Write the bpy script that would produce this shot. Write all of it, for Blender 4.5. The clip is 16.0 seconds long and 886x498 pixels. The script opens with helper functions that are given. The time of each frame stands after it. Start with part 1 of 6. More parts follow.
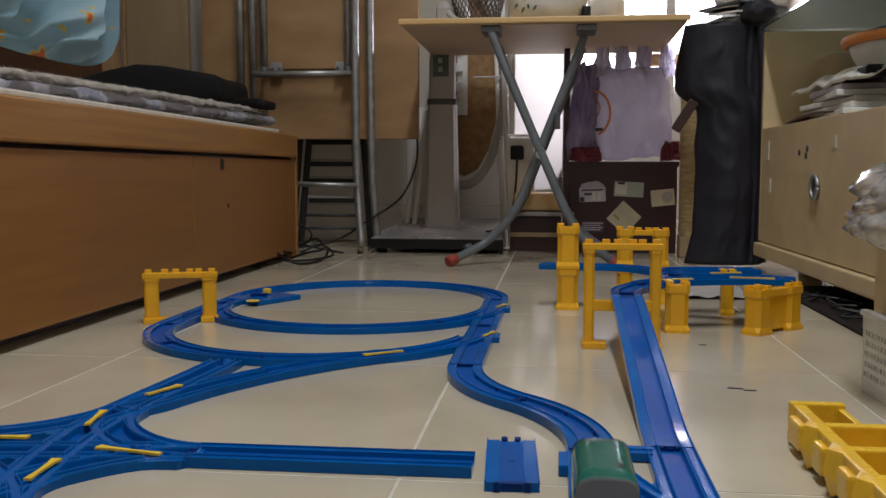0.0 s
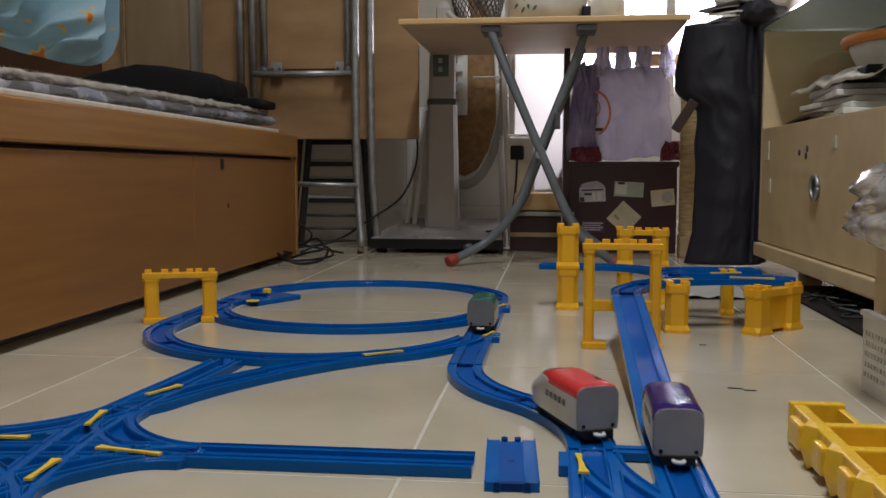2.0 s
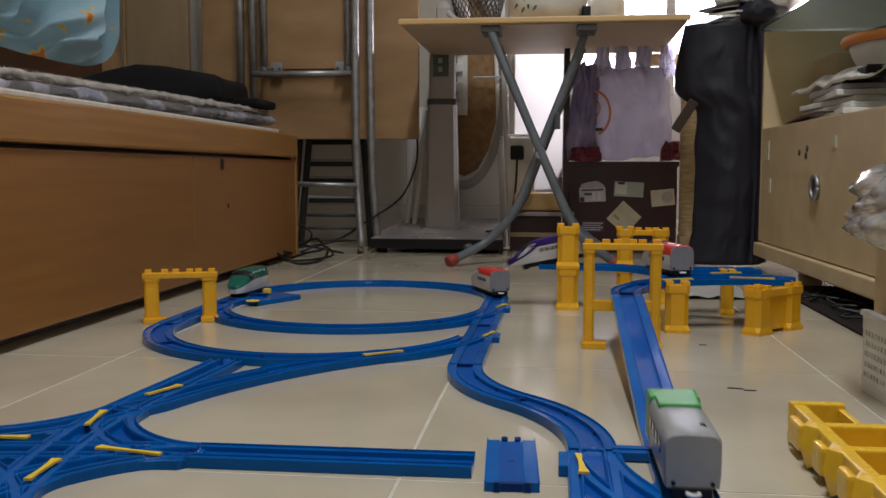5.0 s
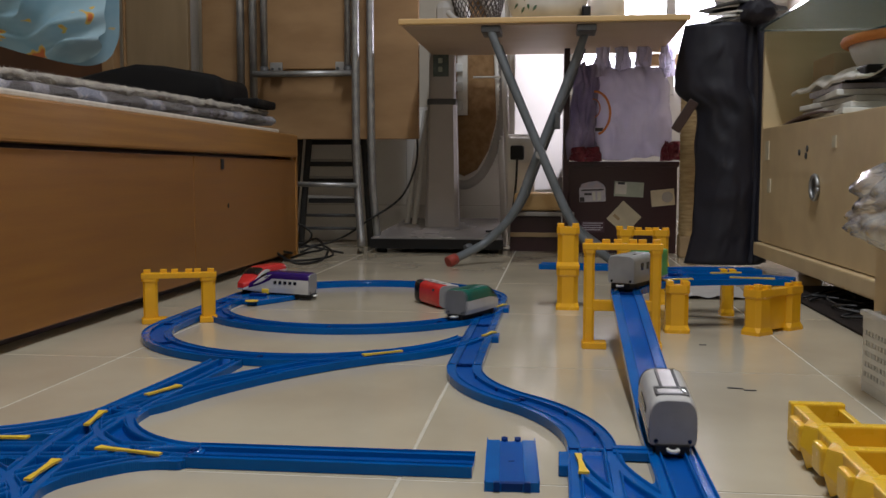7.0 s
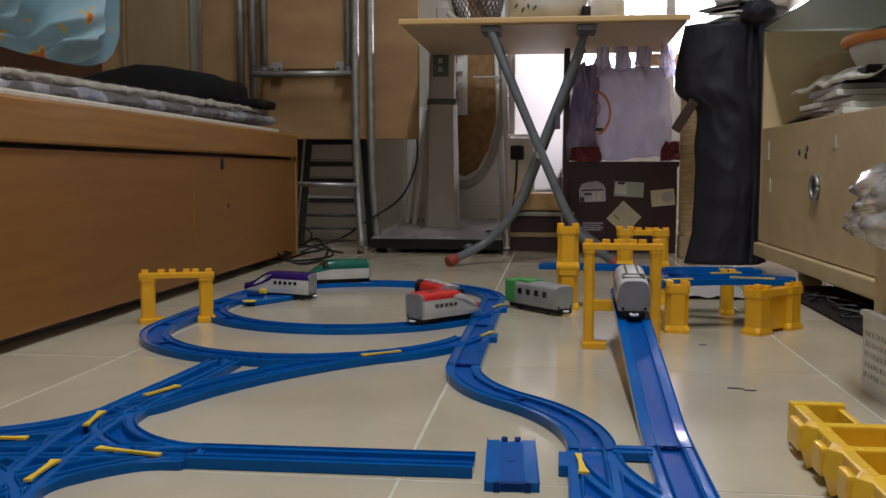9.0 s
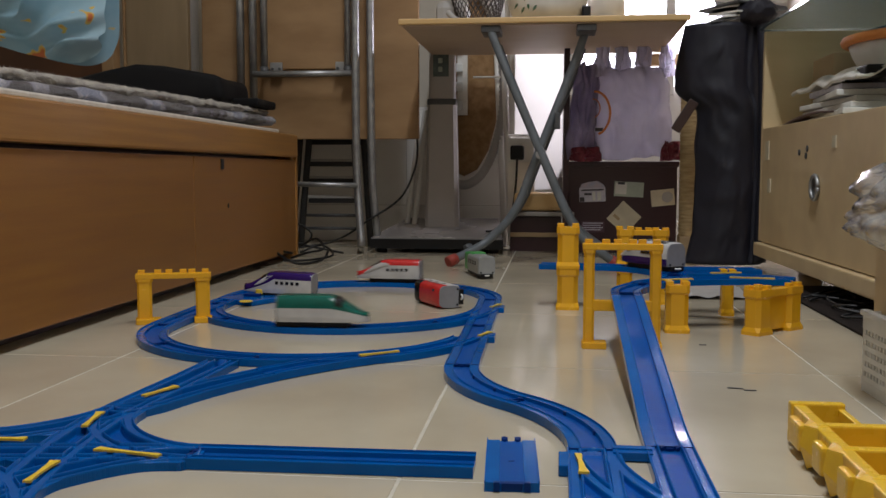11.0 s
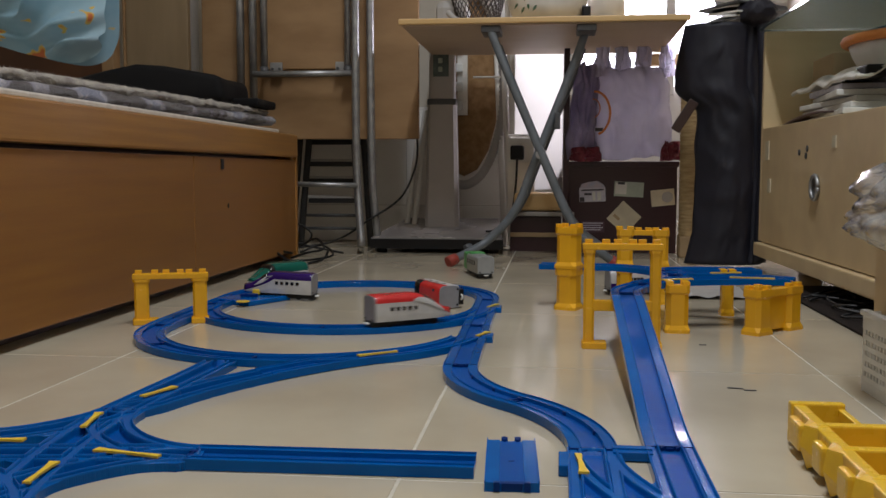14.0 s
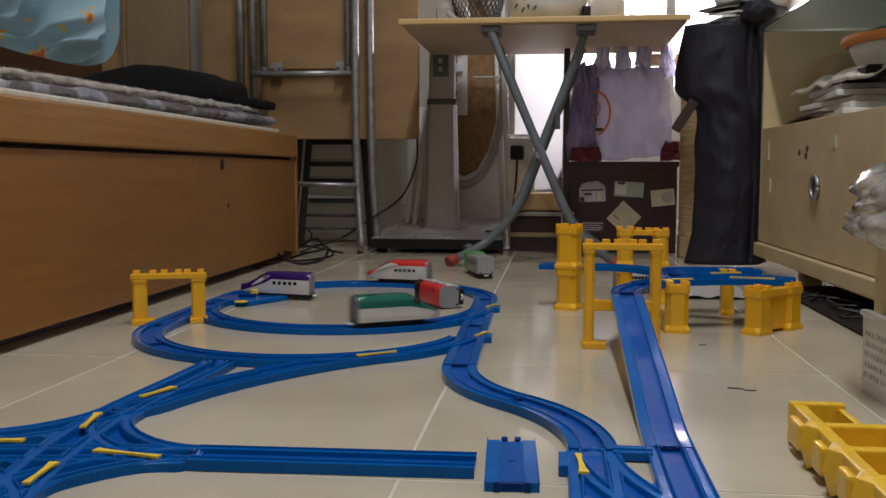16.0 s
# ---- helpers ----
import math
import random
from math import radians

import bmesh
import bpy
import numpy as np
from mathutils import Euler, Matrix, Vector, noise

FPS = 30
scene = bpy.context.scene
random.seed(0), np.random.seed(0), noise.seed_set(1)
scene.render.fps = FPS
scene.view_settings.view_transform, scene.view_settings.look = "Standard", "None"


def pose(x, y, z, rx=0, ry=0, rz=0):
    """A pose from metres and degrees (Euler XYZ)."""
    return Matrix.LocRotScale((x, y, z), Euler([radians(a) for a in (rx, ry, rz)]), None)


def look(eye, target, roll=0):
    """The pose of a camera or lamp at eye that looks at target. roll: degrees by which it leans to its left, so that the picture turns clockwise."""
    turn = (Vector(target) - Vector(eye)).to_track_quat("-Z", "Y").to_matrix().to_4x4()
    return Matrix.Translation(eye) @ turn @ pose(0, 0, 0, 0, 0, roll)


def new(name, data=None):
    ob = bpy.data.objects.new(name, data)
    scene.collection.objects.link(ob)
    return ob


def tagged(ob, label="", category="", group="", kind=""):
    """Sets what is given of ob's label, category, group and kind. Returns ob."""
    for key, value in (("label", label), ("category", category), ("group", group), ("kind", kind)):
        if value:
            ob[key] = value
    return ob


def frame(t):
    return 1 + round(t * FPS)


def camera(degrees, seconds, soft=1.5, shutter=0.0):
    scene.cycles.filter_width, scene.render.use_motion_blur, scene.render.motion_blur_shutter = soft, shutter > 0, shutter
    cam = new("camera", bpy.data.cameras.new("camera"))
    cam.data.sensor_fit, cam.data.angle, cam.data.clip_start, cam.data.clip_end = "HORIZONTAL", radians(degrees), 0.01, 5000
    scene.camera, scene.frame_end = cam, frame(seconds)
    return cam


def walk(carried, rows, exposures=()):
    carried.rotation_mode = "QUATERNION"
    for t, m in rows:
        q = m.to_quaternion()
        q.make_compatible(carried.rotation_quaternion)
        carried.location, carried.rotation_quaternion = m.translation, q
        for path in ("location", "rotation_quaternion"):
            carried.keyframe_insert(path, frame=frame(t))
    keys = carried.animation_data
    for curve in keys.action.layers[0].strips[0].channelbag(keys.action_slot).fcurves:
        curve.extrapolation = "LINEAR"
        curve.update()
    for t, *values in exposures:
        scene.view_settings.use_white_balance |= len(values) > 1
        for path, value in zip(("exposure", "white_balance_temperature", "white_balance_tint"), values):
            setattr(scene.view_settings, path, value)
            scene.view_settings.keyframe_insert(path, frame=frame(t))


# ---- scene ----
import collections

cam = camera(50.14, 16.0, soft=1.5, shutter=0.6)
EYE = (0.0, 0.0, 0.2192)
AIM = (-0.11824 * 0.99667, 0.99298 * 0.99667, -0.08153)
VIEW = look(EYE, (EYE[0] + AIM[0], EYE[1] + AIM[1], EYE[2] + AIM[2]), 0.08)
walk(cam, [(0.0, VIEW), (16.0, VIEW)])

# ---- light ----
scene.view_settings.exposure = 0.90
world = bpy.data.worlds.new("night_room")
scene.world = world
world.use_nodes = True
world.node_tree.nodes["Background"].inputs[0].default_value = (0.55, 0.60, 0.75, 1)
world.node_tree.nodes["Background"].inputs[1].default_value = 0.02


def area_lamp(name, at, to, size_x, size_y, watts, colour):
    data = bpy.data.lights.new(name, "AREA")
    data.shape, data.size, data.size_y, data.energy, data.color = "RECTANGLE", size_x, size_y, watts, colour
    ob = new(name, data)
    ob.matrix_world = look(at, to)
    return ob


# one ceiling tube over the near end of the room, one lamp in the kitchen behind
area_lamp("ceiling_tube_light", (0.05, 0.45, 2.42), (0.05, 0.45, 0.0), 0.14, 1.6, 22.5, (0.925, 0.965, 1.03))
area_lamp("kitchen_lamp_light", (0.46, 3.30, 1.10), (0.20, 2.6, 0.35), 0.09, 0.035, 1.1, (0.88, 0.87, 1.0))
# added unseen fill that brightens the hung carrier bag; no lamp stands here
area_lamp("bag_fill_light", (0.25, 2.72, 0.68), (0.21, 2.56, 0.42), 0.16, 0.05, 3.4, (0.90, 0.87, 1.0))

# ---- materials ----


def material(name, colour, rough=0.5, metal=0.0, colour2=None, scale=20.0, stretch=(1, 1, 1), bump=0.0, bump_scale=200.0, coat=0.0, mix=0.5,
             emit=0.0, vary=0.0, detail=6.0, contrast=(0.35, 0.65), rough_vary=0.08, alpha=1.0, transmission=0.0, sheen=0.0, spec=0.5):
    m = bpy.data.materials.new(name)
    m.use_nodes = True
    nt = m.node_tree
    b = nt.nodes["Principled BSDF"]
    b.inputs["Metallic"].default_value = metal
    b.inputs["Coat Weight"].default_value = coat
    b.inputs["Coat Roughness"].default_value = 0.08
    b.inputs["Alpha"].default_value = alpha
    b.inputs["Specular IOR Level"].default_value = spec
    b.inputs["Transmission Weight"].default_value = transmission
    b.inputs["Sheen Weight"].default_value = sheen
    tc = nt.nodes.new("ShaderNodeTexCoord")
    mp = nt.nodes.new("ShaderNodeMapping")
    mp.inputs["Scale"].default_value = stretch
    nt.links.new(tc.outputs["Object"], mp.inputs["Vector"])
    n1 = nt.nodes.new("ShaderNodeTexNoise")
    n1.inputs["Scale"].default_value, n1.inputs["Detail"].default_value = scale, detail
    nt.links.new(mp.outputs[0], n1.inputs["Vector"])
    ramp = nt.nodes.new("ShaderNodeValToRGB")
    ramp.color_ramp.elements[0].position, ramp.color_ramp.elements[1].position = contrast
    c2 = colour2 or tuple(v * 0.82 for v in colour)
    ramp.color_ramp.elements[0].color, ramp.color_ramp.elements[1].color = (*c2, 1), (*colour, 1)
    nt.links.new(n1.outputs["Fac"], ramp.inputs[0])
    out = ramp.outputs[0]
    if vary:
        info = nt.nodes.new("ShaderNodeObjectInfo")
        hsv = nt.nodes.new("ShaderNodeHueSaturation")
        mr = nt.nodes.new("ShaderNodeMapRange")
        mr.inputs["To Min"].default_value, mr.inputs["To Max"].default_value = 1 - vary, 1 + vary
        nt.links.new(info.outputs["Random"], mr.inputs["Value"])
        nt.links.new(mr.outputs[0], hsv.inputs["Value"])
        nt.links.new(out, hsv.inputs["Color"])
        out = hsv.outputs[0]
    nt.links.new(out, b.inputs["Base Color"])
    n2 = nt.nodes.new("ShaderNodeTexNoise")
    n2.inputs["Scale"].default_value, n2.inputs["Detail"].default_value = bump_scale, 4
    nt.links.new(mp.outputs[0], n2.inputs["Vector"])
    rr = nt.nodes.new("ShaderNodeMapRange")
    rr.inputs["To Min"].default_value, rr.inputs["To Max"].default_value = max(0.02, rough - rough_vary), min(1, rough + rough_vary)
    nt.links.new(n1.outputs["Fac"], rr.inputs["Value"])
    nt.links.new(rr.outputs[0], b.inputs["Roughness"])
    if bump:
        bp = nt.nodes.new("ShaderNodeBump")
        bp.inputs["Strength"].default_value, bp.inputs["Distance"].default_value = bump, 0.001
        nt.links.new(n2.outputs["Fac"], bp.inputs["Height"])
        nt.links.new(bp.outputs[0], b.inputs["Normal"])
    if emit:
        b.inputs["Emission Color"].default_value = (*colour, 1)
        b.inputs["Emission Strength"].default_value = emit
    return m


TILE = material("glazed_floor_tile", (0.51, 0.45, 0.335), 0.15, colour2=(0.42, 0.36, 0.265), scale=4, bump=0.05, bump_scale=25, vary=0.03, rough_vary=0.05)
GROUT = material("pale_grout", (0.57, 0.53, 0.44), 0.7, scale=40, bump=0.2)
BLUE = material("blue_plastic", (0.001, 0.100, 0.375), 0.15, colour2=(0.001, 0.084, 0.325), scale=30, bump=0.10, bump_scale=90, vary=0.07, spec=0.14, rough_vary=0.04)
BLUE_MATTE = material("textured_blue_plastic", (0.001, 0.072, 0.315), 0.40, colour2=(0.001, 0.060, 0.27), scale=30, bump=0.25, bump_scale=700, vary=0.05, spec=0.12)
BLUE_DARK = material("dark_blue_plastic", (0.0015, 0.028, 0.16), 0.4, scale=30, spec=0.1)
YELLOW = material("yellow_plastic", (0.82, 0.42, 0.015), 0.25, colour2=(0.75, 0.38, 0.018), scale=25, bump=0.05, bump_scale=300, vary=0.05)
LEMON = material("lemon_yellow_plastic", (0.80, 0.49, 0.028), 0.27, colour2=(0.73, 0.44, 0.025), scale=25, bump=0.06, bump_scale=200)
LEVER = material("lever_yellow_plastic", (0.85, 0.58, 0.05), 0.35, scale=60)
BED_WOOD = material("orange_stained_plywood", (0.275, 0.124, 0.031), 0.42, colour2=(0.225, 0.096, 0.024), scale=9, stretch=(1, 0.45, 7), bump=0.12, bump_scale=60, detail=14, contrast=(0.30, 0.68), spec=0.3, rough_vary=0.1)
BED_WOOD2 = material("orange_stained_rail_wood", (0.36, 0.178, 0.048), 0.40, colour2=(0.28, 0.130, 0.034), scale=11, stretch=(1, 0.35, 9), spec=0.3, bump=0.12, bump_scale=70, detail=9)
PLY = material("worn_tan_plywood", (0.325, 0.192, 0.086), 0.5, colour2=(0.25, 0.140, 0.060), scale=6, stretch=(1.2, 4, 3), bump=0.1, bump_scale=50, detail=9)
MAPLE = material("pale_maple_laminate", (0.62, 0.48, 0.28), 0.36, colour2=(0.55, 0.41, 0.23), scale=3, stretch=(5, 0.8, 5), bump=0.05, bump_scale=80, detail=8)
TABLE_TOP = material("tan_table_laminate", (0.62, 0.42, 0.19), 0.45, colour2=(0.56, 0.36, 0.15), scale=4, stretch=(1, 4, 1), detail=8)
TABLE_UNDER = material("pale_hardboard", (0.51, 0.39, 0.28), 0.6, colour2=(0.46, 0.34, 0.235), scale=8)
WALL = material("cream_wall_paint", (0.60, 0.55, 0.46), 0.7, colour2=(0.53, 0.48, 0.40), scale=2.5, bump=0.25, bump_scale=90)
WALL_TILE = material("pale_wall_tile", (0.64, 0.61, 0.56), 0.3, colour2=(0.57, 0.53, 0.48), scale=4, vary=0.04)
DADO = material("white_wall_tile", (0.83, 0.81, 0.77), 0.3, colour2=(0.75, 0.72, 0.68), scale=4, vary=0.04)
CEILING = material("white_ceiling_paint", (0.80, 0.78, 0.72), 0.8, scale=3, bump=0.2)
STEEL = material("dull_chrome_tube", (0.40, 0.40, 0.40), 0.42, 0.8, colour2=(0.29, 0.29, 0.295), scale=40, bump=0.05)
GREY_TUBE = material("grey_painted_tube", (0.155, 0.172, 0.19), 0.40, 0.1, colour2=(0.115, 0.13, 0.143), scale=30, bump=0.08)
RED_RUBBER = material("red_rubber", (0.33, 0.048, 0.032), 0.6, scale=60)
BLACK = material("black_plastic", (0.009, 0.0085, 0.0085), 0.5, scale=50, spec=0.3)
DARK_IRON = material("dark_painted_steel", (0.035, 0.034, 0.035), 0.45, 0.2, scale=30, bump=0.1)
GREY_PLASTIC = material("grey_beige_plastic", (0.40, 0.38, 0.36), 0.5, colour2=(0.34, 0.32, 0.30), scale=8, bump=0.1)
SCALE_GREY = material("worn_grey_enamel", (0.43, 0.40, 0.385), 0.36, colour2=(0.36, 0.33, 0.315), scale=7, bump=0.1)
GREY_DARK = material("dark_grey_plastic", (0.07, 0.07, 0.072), 0.45, scale=20)
WHITE_PAINT = material("white_gloss_paint", (0.78, 0.76, 0.72), 0.4, colour2=(0.70, 0.67, 0.62), scale=6, bump=0.08, bump_scale=60)
WHITE_PLASTIC = material("white_plastic", (0.80, 0.80, 0.77), 0.4, scale=20)
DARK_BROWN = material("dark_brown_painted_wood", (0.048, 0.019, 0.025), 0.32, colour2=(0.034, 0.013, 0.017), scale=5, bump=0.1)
BAG_BLACK = material("black_nylon_cloth", (0.0135, 0.013, 0.022), 0.58, colour2=(0.009, 0.009, 0.015), scale=8, bump=0.5, bump_scale=500, spec=0.4)
SISAL = material("woven_sisal", (0.50, 0.37, 0.19), 0.9, colour2=(0.36, 0.25, 0.12), scale=30, stretch=(1, 1, 6), bump=0.8, bump_scale=120)
CARD = material("brown_cardboard", (0.42, 0.30, 0.17), 0.8, colour2=(0.37, 0.26, 0.14), scale=10, bump=0.15)
PAPER = material("white_paper", (0.72, 0.71, 0.66), 0.8, colour2=(0.6, 0.59, 0.55), scale=25)
PAPER_BEIGE = material("beige_card", (0.62, 0.55, 0.40), 0.8, scale=25)
PAPER_GREEN = material("pale_green_card", (0.45, 0.50, 0.42), 0.8, scale=25)
PAPER_LILAC = material("pale_lilac_card", (0.58, 0.56, 0.62), 0.8, colour2=(0.45, 0.43, 0.52), scale=60)
INK = material("dark_ink", (0.06, 0.055, 0.06), 0.8)
ORANGE_PRINT = material("orange_print", (0.75, 0.26, 0.06), 0.6)
WARDROBE = material("tan_wardrobe_laminate", (0.25, 0.175, 0.095), 0.5, colour2=(0.20, 0.135, 0.07), scale=5, stretch=(4, 4, 0.6), bump=0.08, bump_scale=60, detail=9)
SPLINT = material("dark_woven_cane", (0.055, 0.042, 0.034), 0.55, colour2=(0.03, 0.022, 0.018), scale=60, bump=0.4)
DISPLAY = material("grey_green_display", (0.085, 0.12, 0.105), 0.25, colour2=(0.06, 0.085, 0.075), scale=40)


def translucent(m, share, colour):
    """Lets light shine through a thin sheet."""
    nt = m.node_tree
    tr = nt.nodes.new("ShaderNodeBsdfTranslucent")
    tr.inputs[0].default_value = (*colour, 1)
    mx = nt.nodes.new("ShaderNodeMixShader")
    mx.inputs[0].default_value = share
    nt.links.new(nt.nodes["Principled BSDF"].outputs[0], mx.inputs[1])
    nt.links.new(tr.outputs[0], mx.inputs[2])
    nt.links.new(mx.outputs[0], nt.nodes["Material Output"].inputs[0])
    return m


FILM = material("milky_plastic_film", (0.70, 0.69, 0.75), 0.24, scale=12, bump=0.6, bump_scale=14, colour2=(0.55, 0.53, 0.63))
translucent(FILM, 0.5, (0.80, 0.77, 0.87))
CLEAR_FILM = material("clear_crinkled_film", (0.86, 0.86, 0.88), 0.10, scale=15, bump=0.5, bump_scale=30, spec=1.0)


def see_through(m, share, colour):
    """Makes a thin sheet mostly clear."""
    nt = m.node_tree
    tr = nt.nodes.new("ShaderNodeBsdfTransparent")
    tr.inputs[0].default_value = (*colour, 1)
    gl = nt.nodes.new("ShaderNodeBsdfGlossy")
    gl.inputs["Roughness"].default_value = 0.12
    fr = nt.nodes.new("ShaderNodeFresnel")
    fr.inputs[0].default_value = 1.6
    m1, m2 = nt.nodes.new("ShaderNodeMixShader"), nt.nodes.new("ShaderNodeMixShader")
    m1.inputs[0].default_value = share
    nt.links.new(nt.nodes["Principled BSDF"].outputs[0], m1.inputs[1])
    nt.links.new(tr.outputs[0], m1.inputs[2])
    nt.links.new(fr.outputs[0], m2.inputs[0])
    nt.links.new(m1.outputs[0], m2.inputs[1])
    nt.links.new(gl.outputs[0], m2.inputs[2])
    nt.links.new(m2.outputs[0], nt.nodes["Material Output"].inputs[0])
    return m


see_through(CLEAR_FILM, 0.70, (0.95, 0.95, 0.96))
BAG_DARK = material("violet_grey_film", (0.40, 0.36, 0.48), 0.25, colour2=(0.14, 0.12, 0.19), scale=14, bump=0.6, bump_scale=18)
translucent(BAG_DARK, 0.35, (0.55, 0.50, 0.65))
BAG_RED = material("dark_red_print", (0.20, 0.022, 0.045), 0.35, scale=30)
QUILT = material("grey_fleece", (0.40, 0.36, 0.30), 0.95, colour2=(0.17, 0.14, 0.12), scale=26, bump=1.0, bump_scale=300, sheen=0.4)
QUILT_BLUE = material("blue_grey_check_fleece", (0.34, 0.33, 0.39), 0.95, colour2=(0.105, 0.082, 0.085), scale=5, stretch=(2, 2.2, 2), bump=1.0, bump_scale=250, contrast=(0.44, 0.56), sheen=0.4)
e = next(n for n in QUILT_BLUE.node_tree.nodes if n.type == "VALTORGB").color_ramp.elements
for at_, c in ((0.46, (0.040, 0.028, 0.028)), (0.485, (0.17, 0.155, 0.20)), (0.535, (0.26, 0.245, 0.26)), (0.565, (0.15, 0.155, 0.21)), (0.61, (0.06, 0.045, 0.05))):
    k = e.new(at_)
    k.color = (*c, 1)
e.remove(e[0])
e.remove(e[-1])
SHEET = material("white_cotton_edge", (0.66, 0.62, 0.56), 0.9, scale=60, bump=0.5)
CUSHION = material("black_cushion_cloth", (0.0035, 0.003, 0.0035), 0.7, scale=20, bump=0.4, bump_scale=400, spec=0.2)
CARDBOARD_DARK = material("dark_headboard_wood", (0.16, 0.060, 0.018), 0.5, colour2=(0.10, 0.035, 0.010), scale=4, stretch=(1, 5, 1))
WICKER = material("woven_brown_board", (0.34, 0.20, 0.09), 0.8, colour2=(0.24, 0.13, 0.05), scale=50, bump=0.6, bump_scale=90)
GLASS_TOP = material("clear_glass_lid", (0.42, 0.53, 0.51), 0.05, transmission=0.9, scale=5)
TRAIN_WHITE = material("white_train_plastic", (0.54, 0.53, 0.52), 0.32, scale=40)
TRAIN_GREY = material("grey_train_plastic", (0.25, 0.25, 0.27), 0.45, scale=40)
TRAIN_DARK = material("dark_grey_train_plastic", (0.16, 0.165, 0.175), 0.42, scale=40)
TRAIN_SILVER = material("silver_train_plastic", (0.33, 0.34, 0.34), 0.32, 0.15, scale=40)
TRAIN_GREEN = material("dark_green_train_gloss", (0.008, 0.115, 0.085), 0.18, scale=40, spec=0.35)
TRAIN_LIME = material("bright_green_train_plastic", (0.07, 0.36, 0.09), 0.35, scale=40)
TRAIN_RED = material("red_train_gloss", (0.60, 0.030, 0.030), 0.24, scale=40)
TRAIN_PURPLE = material("dark_purple_train_gloss", (0.030, 0.009, 0.115), 0.16, scale=40, spec=0.3)
TRAIN_BLACK = material("black_train_window", (0.010, 0.010, 0.012), 0.15, scale=40)

# ---- mesh helpers ----


def add_box(bm, x0, x1, y0, y1, z0, z1, m=None, bevel=0.0):
    r = bmesh.ops.create_cube(bm, size=1.0)
    vs = r["verts"]
    bmesh.ops.scale(bm, vec=(x1 - x0, y1 - y0, z1 - z0), verts=vs)
    bmesh.ops.translate(bm, vec=((x0 + x1) / 2, (y0 + y1) / 2, (z0 + z1) / 2), verts=vs)
    if bevel:
        es = list({e for v in vs for e in v.link_edges})
        out = bmesh.ops.bevel(bm, geom=es, offset=bevel, segments=2, affect="EDGES", profile=0.6)
        vs = list({v for v in vs if v.is_valid} | set(out["verts"]))
    if m is not None:
        bmesh.ops.transform(bm, matrix=m, verts=vs)
    return vs


def box_bm(x0, x1, y0, y1, z0, z1, bevel=0.0, m=None):
    bm = bmesh.new()
    add_box(bm, x0, x1, y0, y1, z0, z1, m, bevel)
    return bm


def add_tube(bm, pts, r, n=8, cap=True, r_end=None):
    pts = [Vector(p) for p in pts]
    rings, side = [], None
    for i, p in enumerate(pts):
        d = (pts[min(i + 1, len(pts) - 1)] - pts[max(i - 1, 0)]).normalized()
        if side is None:
            side = d.orthogonal().normalized()
        else:
            side = (side - d * side.dot(d)).normalized()
        up = d.cross(side)
        rad = r if r_end is None else r + (r_end - r) * i / (len(pts) - 1)
        rings.append([bm.verts.new(p + rad * (math.cos(2 * math.pi * k / n) * side + math.sin(2 * math.pi * k / n) * up)) for k in range(n)])
    for a, b in zip(rings, rings[1:]):
        for k in range(n):
            bm.faces.new((a[k], a[(k + 1) % n], b[(k + 1) % n], b[k])).smooth = True
    if cap:
        bm.faces.new(list(reversed(rings[0])))
        bm.faces.new(rings[-1])


def tube_bm(pts, r, n=8, r_end=None):
    bm = bmesh.new()
    add_tube(bm, pts, r, n, True, r_end)
    return bm


def bend(points, steps=8):
    """A smooth line through a few points."""
    P = [Vector(p) for p in points]
    out = []
    for i in range(len(P) - 1):
        a, b, c, d = P[max(i - 1, 0)], P[i], P[i + 1], P[min(i + 2, len(P) - 1)]
        for k in range(steps):
            t = k / steps
            out.append(0.5 * ((2 * b) + (c - a) * t + (2 * a - 5 * b + 4 * c - d) * t * t + (3 * b - a - 3 * c + d) * t ** 3))
    return out + [P[-1]]


def add_disc(bm, at, axis, r, depth, n=20):
    """A short solid cylinder along x, y or z."""
    v = {"x": Vector((1, 0, 0)), "y": Vector((0, 1, 0)), "z": Vector((0, 0, 1))}[axis]
    at = Vector(at)
    add_tube(bm, [at - v * depth / 2, at + v * depth / 2], r, n)


def disc_bm(at, axis, r, depth, n=20):
    bm = bmesh.new()
    add_disc(bm, at, axis, r, depth, n)
    return bm


def mesh_of(name, bm, mat, smooth=False):
    bmesh.ops.recalc_face_normals(bm, faces=bm.faces)
    me = bpy.data.meshes.new(name)
    bm.to_mesh(me)
    bm.free()
    me.materials.append(mat)
    if smooth:
        me.shade_smooth()
    return me


def part(name, bm, mat, parent, label="", smooth=False):
    ob = new(name, mesh_of(name, bm, mat, smooth))
    ob.parent = parent
    if label:
        ob["label"] = label
    return ob


def part_mesh(name, me, parent, m=None, label=""):
    ob = new(name, me)
    ob.parent = parent
    if m is not None:
        ob.matrix_basis = m
    if label:
        ob["label"] = label
    return ob


def thing(name, label, category, m=None, group="", kind=""):
    ob = new(name)
    ob.empty_display_size = 0.02
    if m is not None:
        ob.matrix_basis = m
    return tagged(ob, label, category, group, kind)


def solid(name, bm, mat, label, category, group="", kind="", smooth=False):
    return tagged(new(name, mesh_of(name, bm, mat, smooth)), label, category, group, kind)


def rumpled(bm, amount, scale, seed=0.0):
    for v in bm.verts:
        n = noise.noise_vector(v.co * scale + Vector((seed, seed * 2, seed * 3)))
        v.co += n * amount


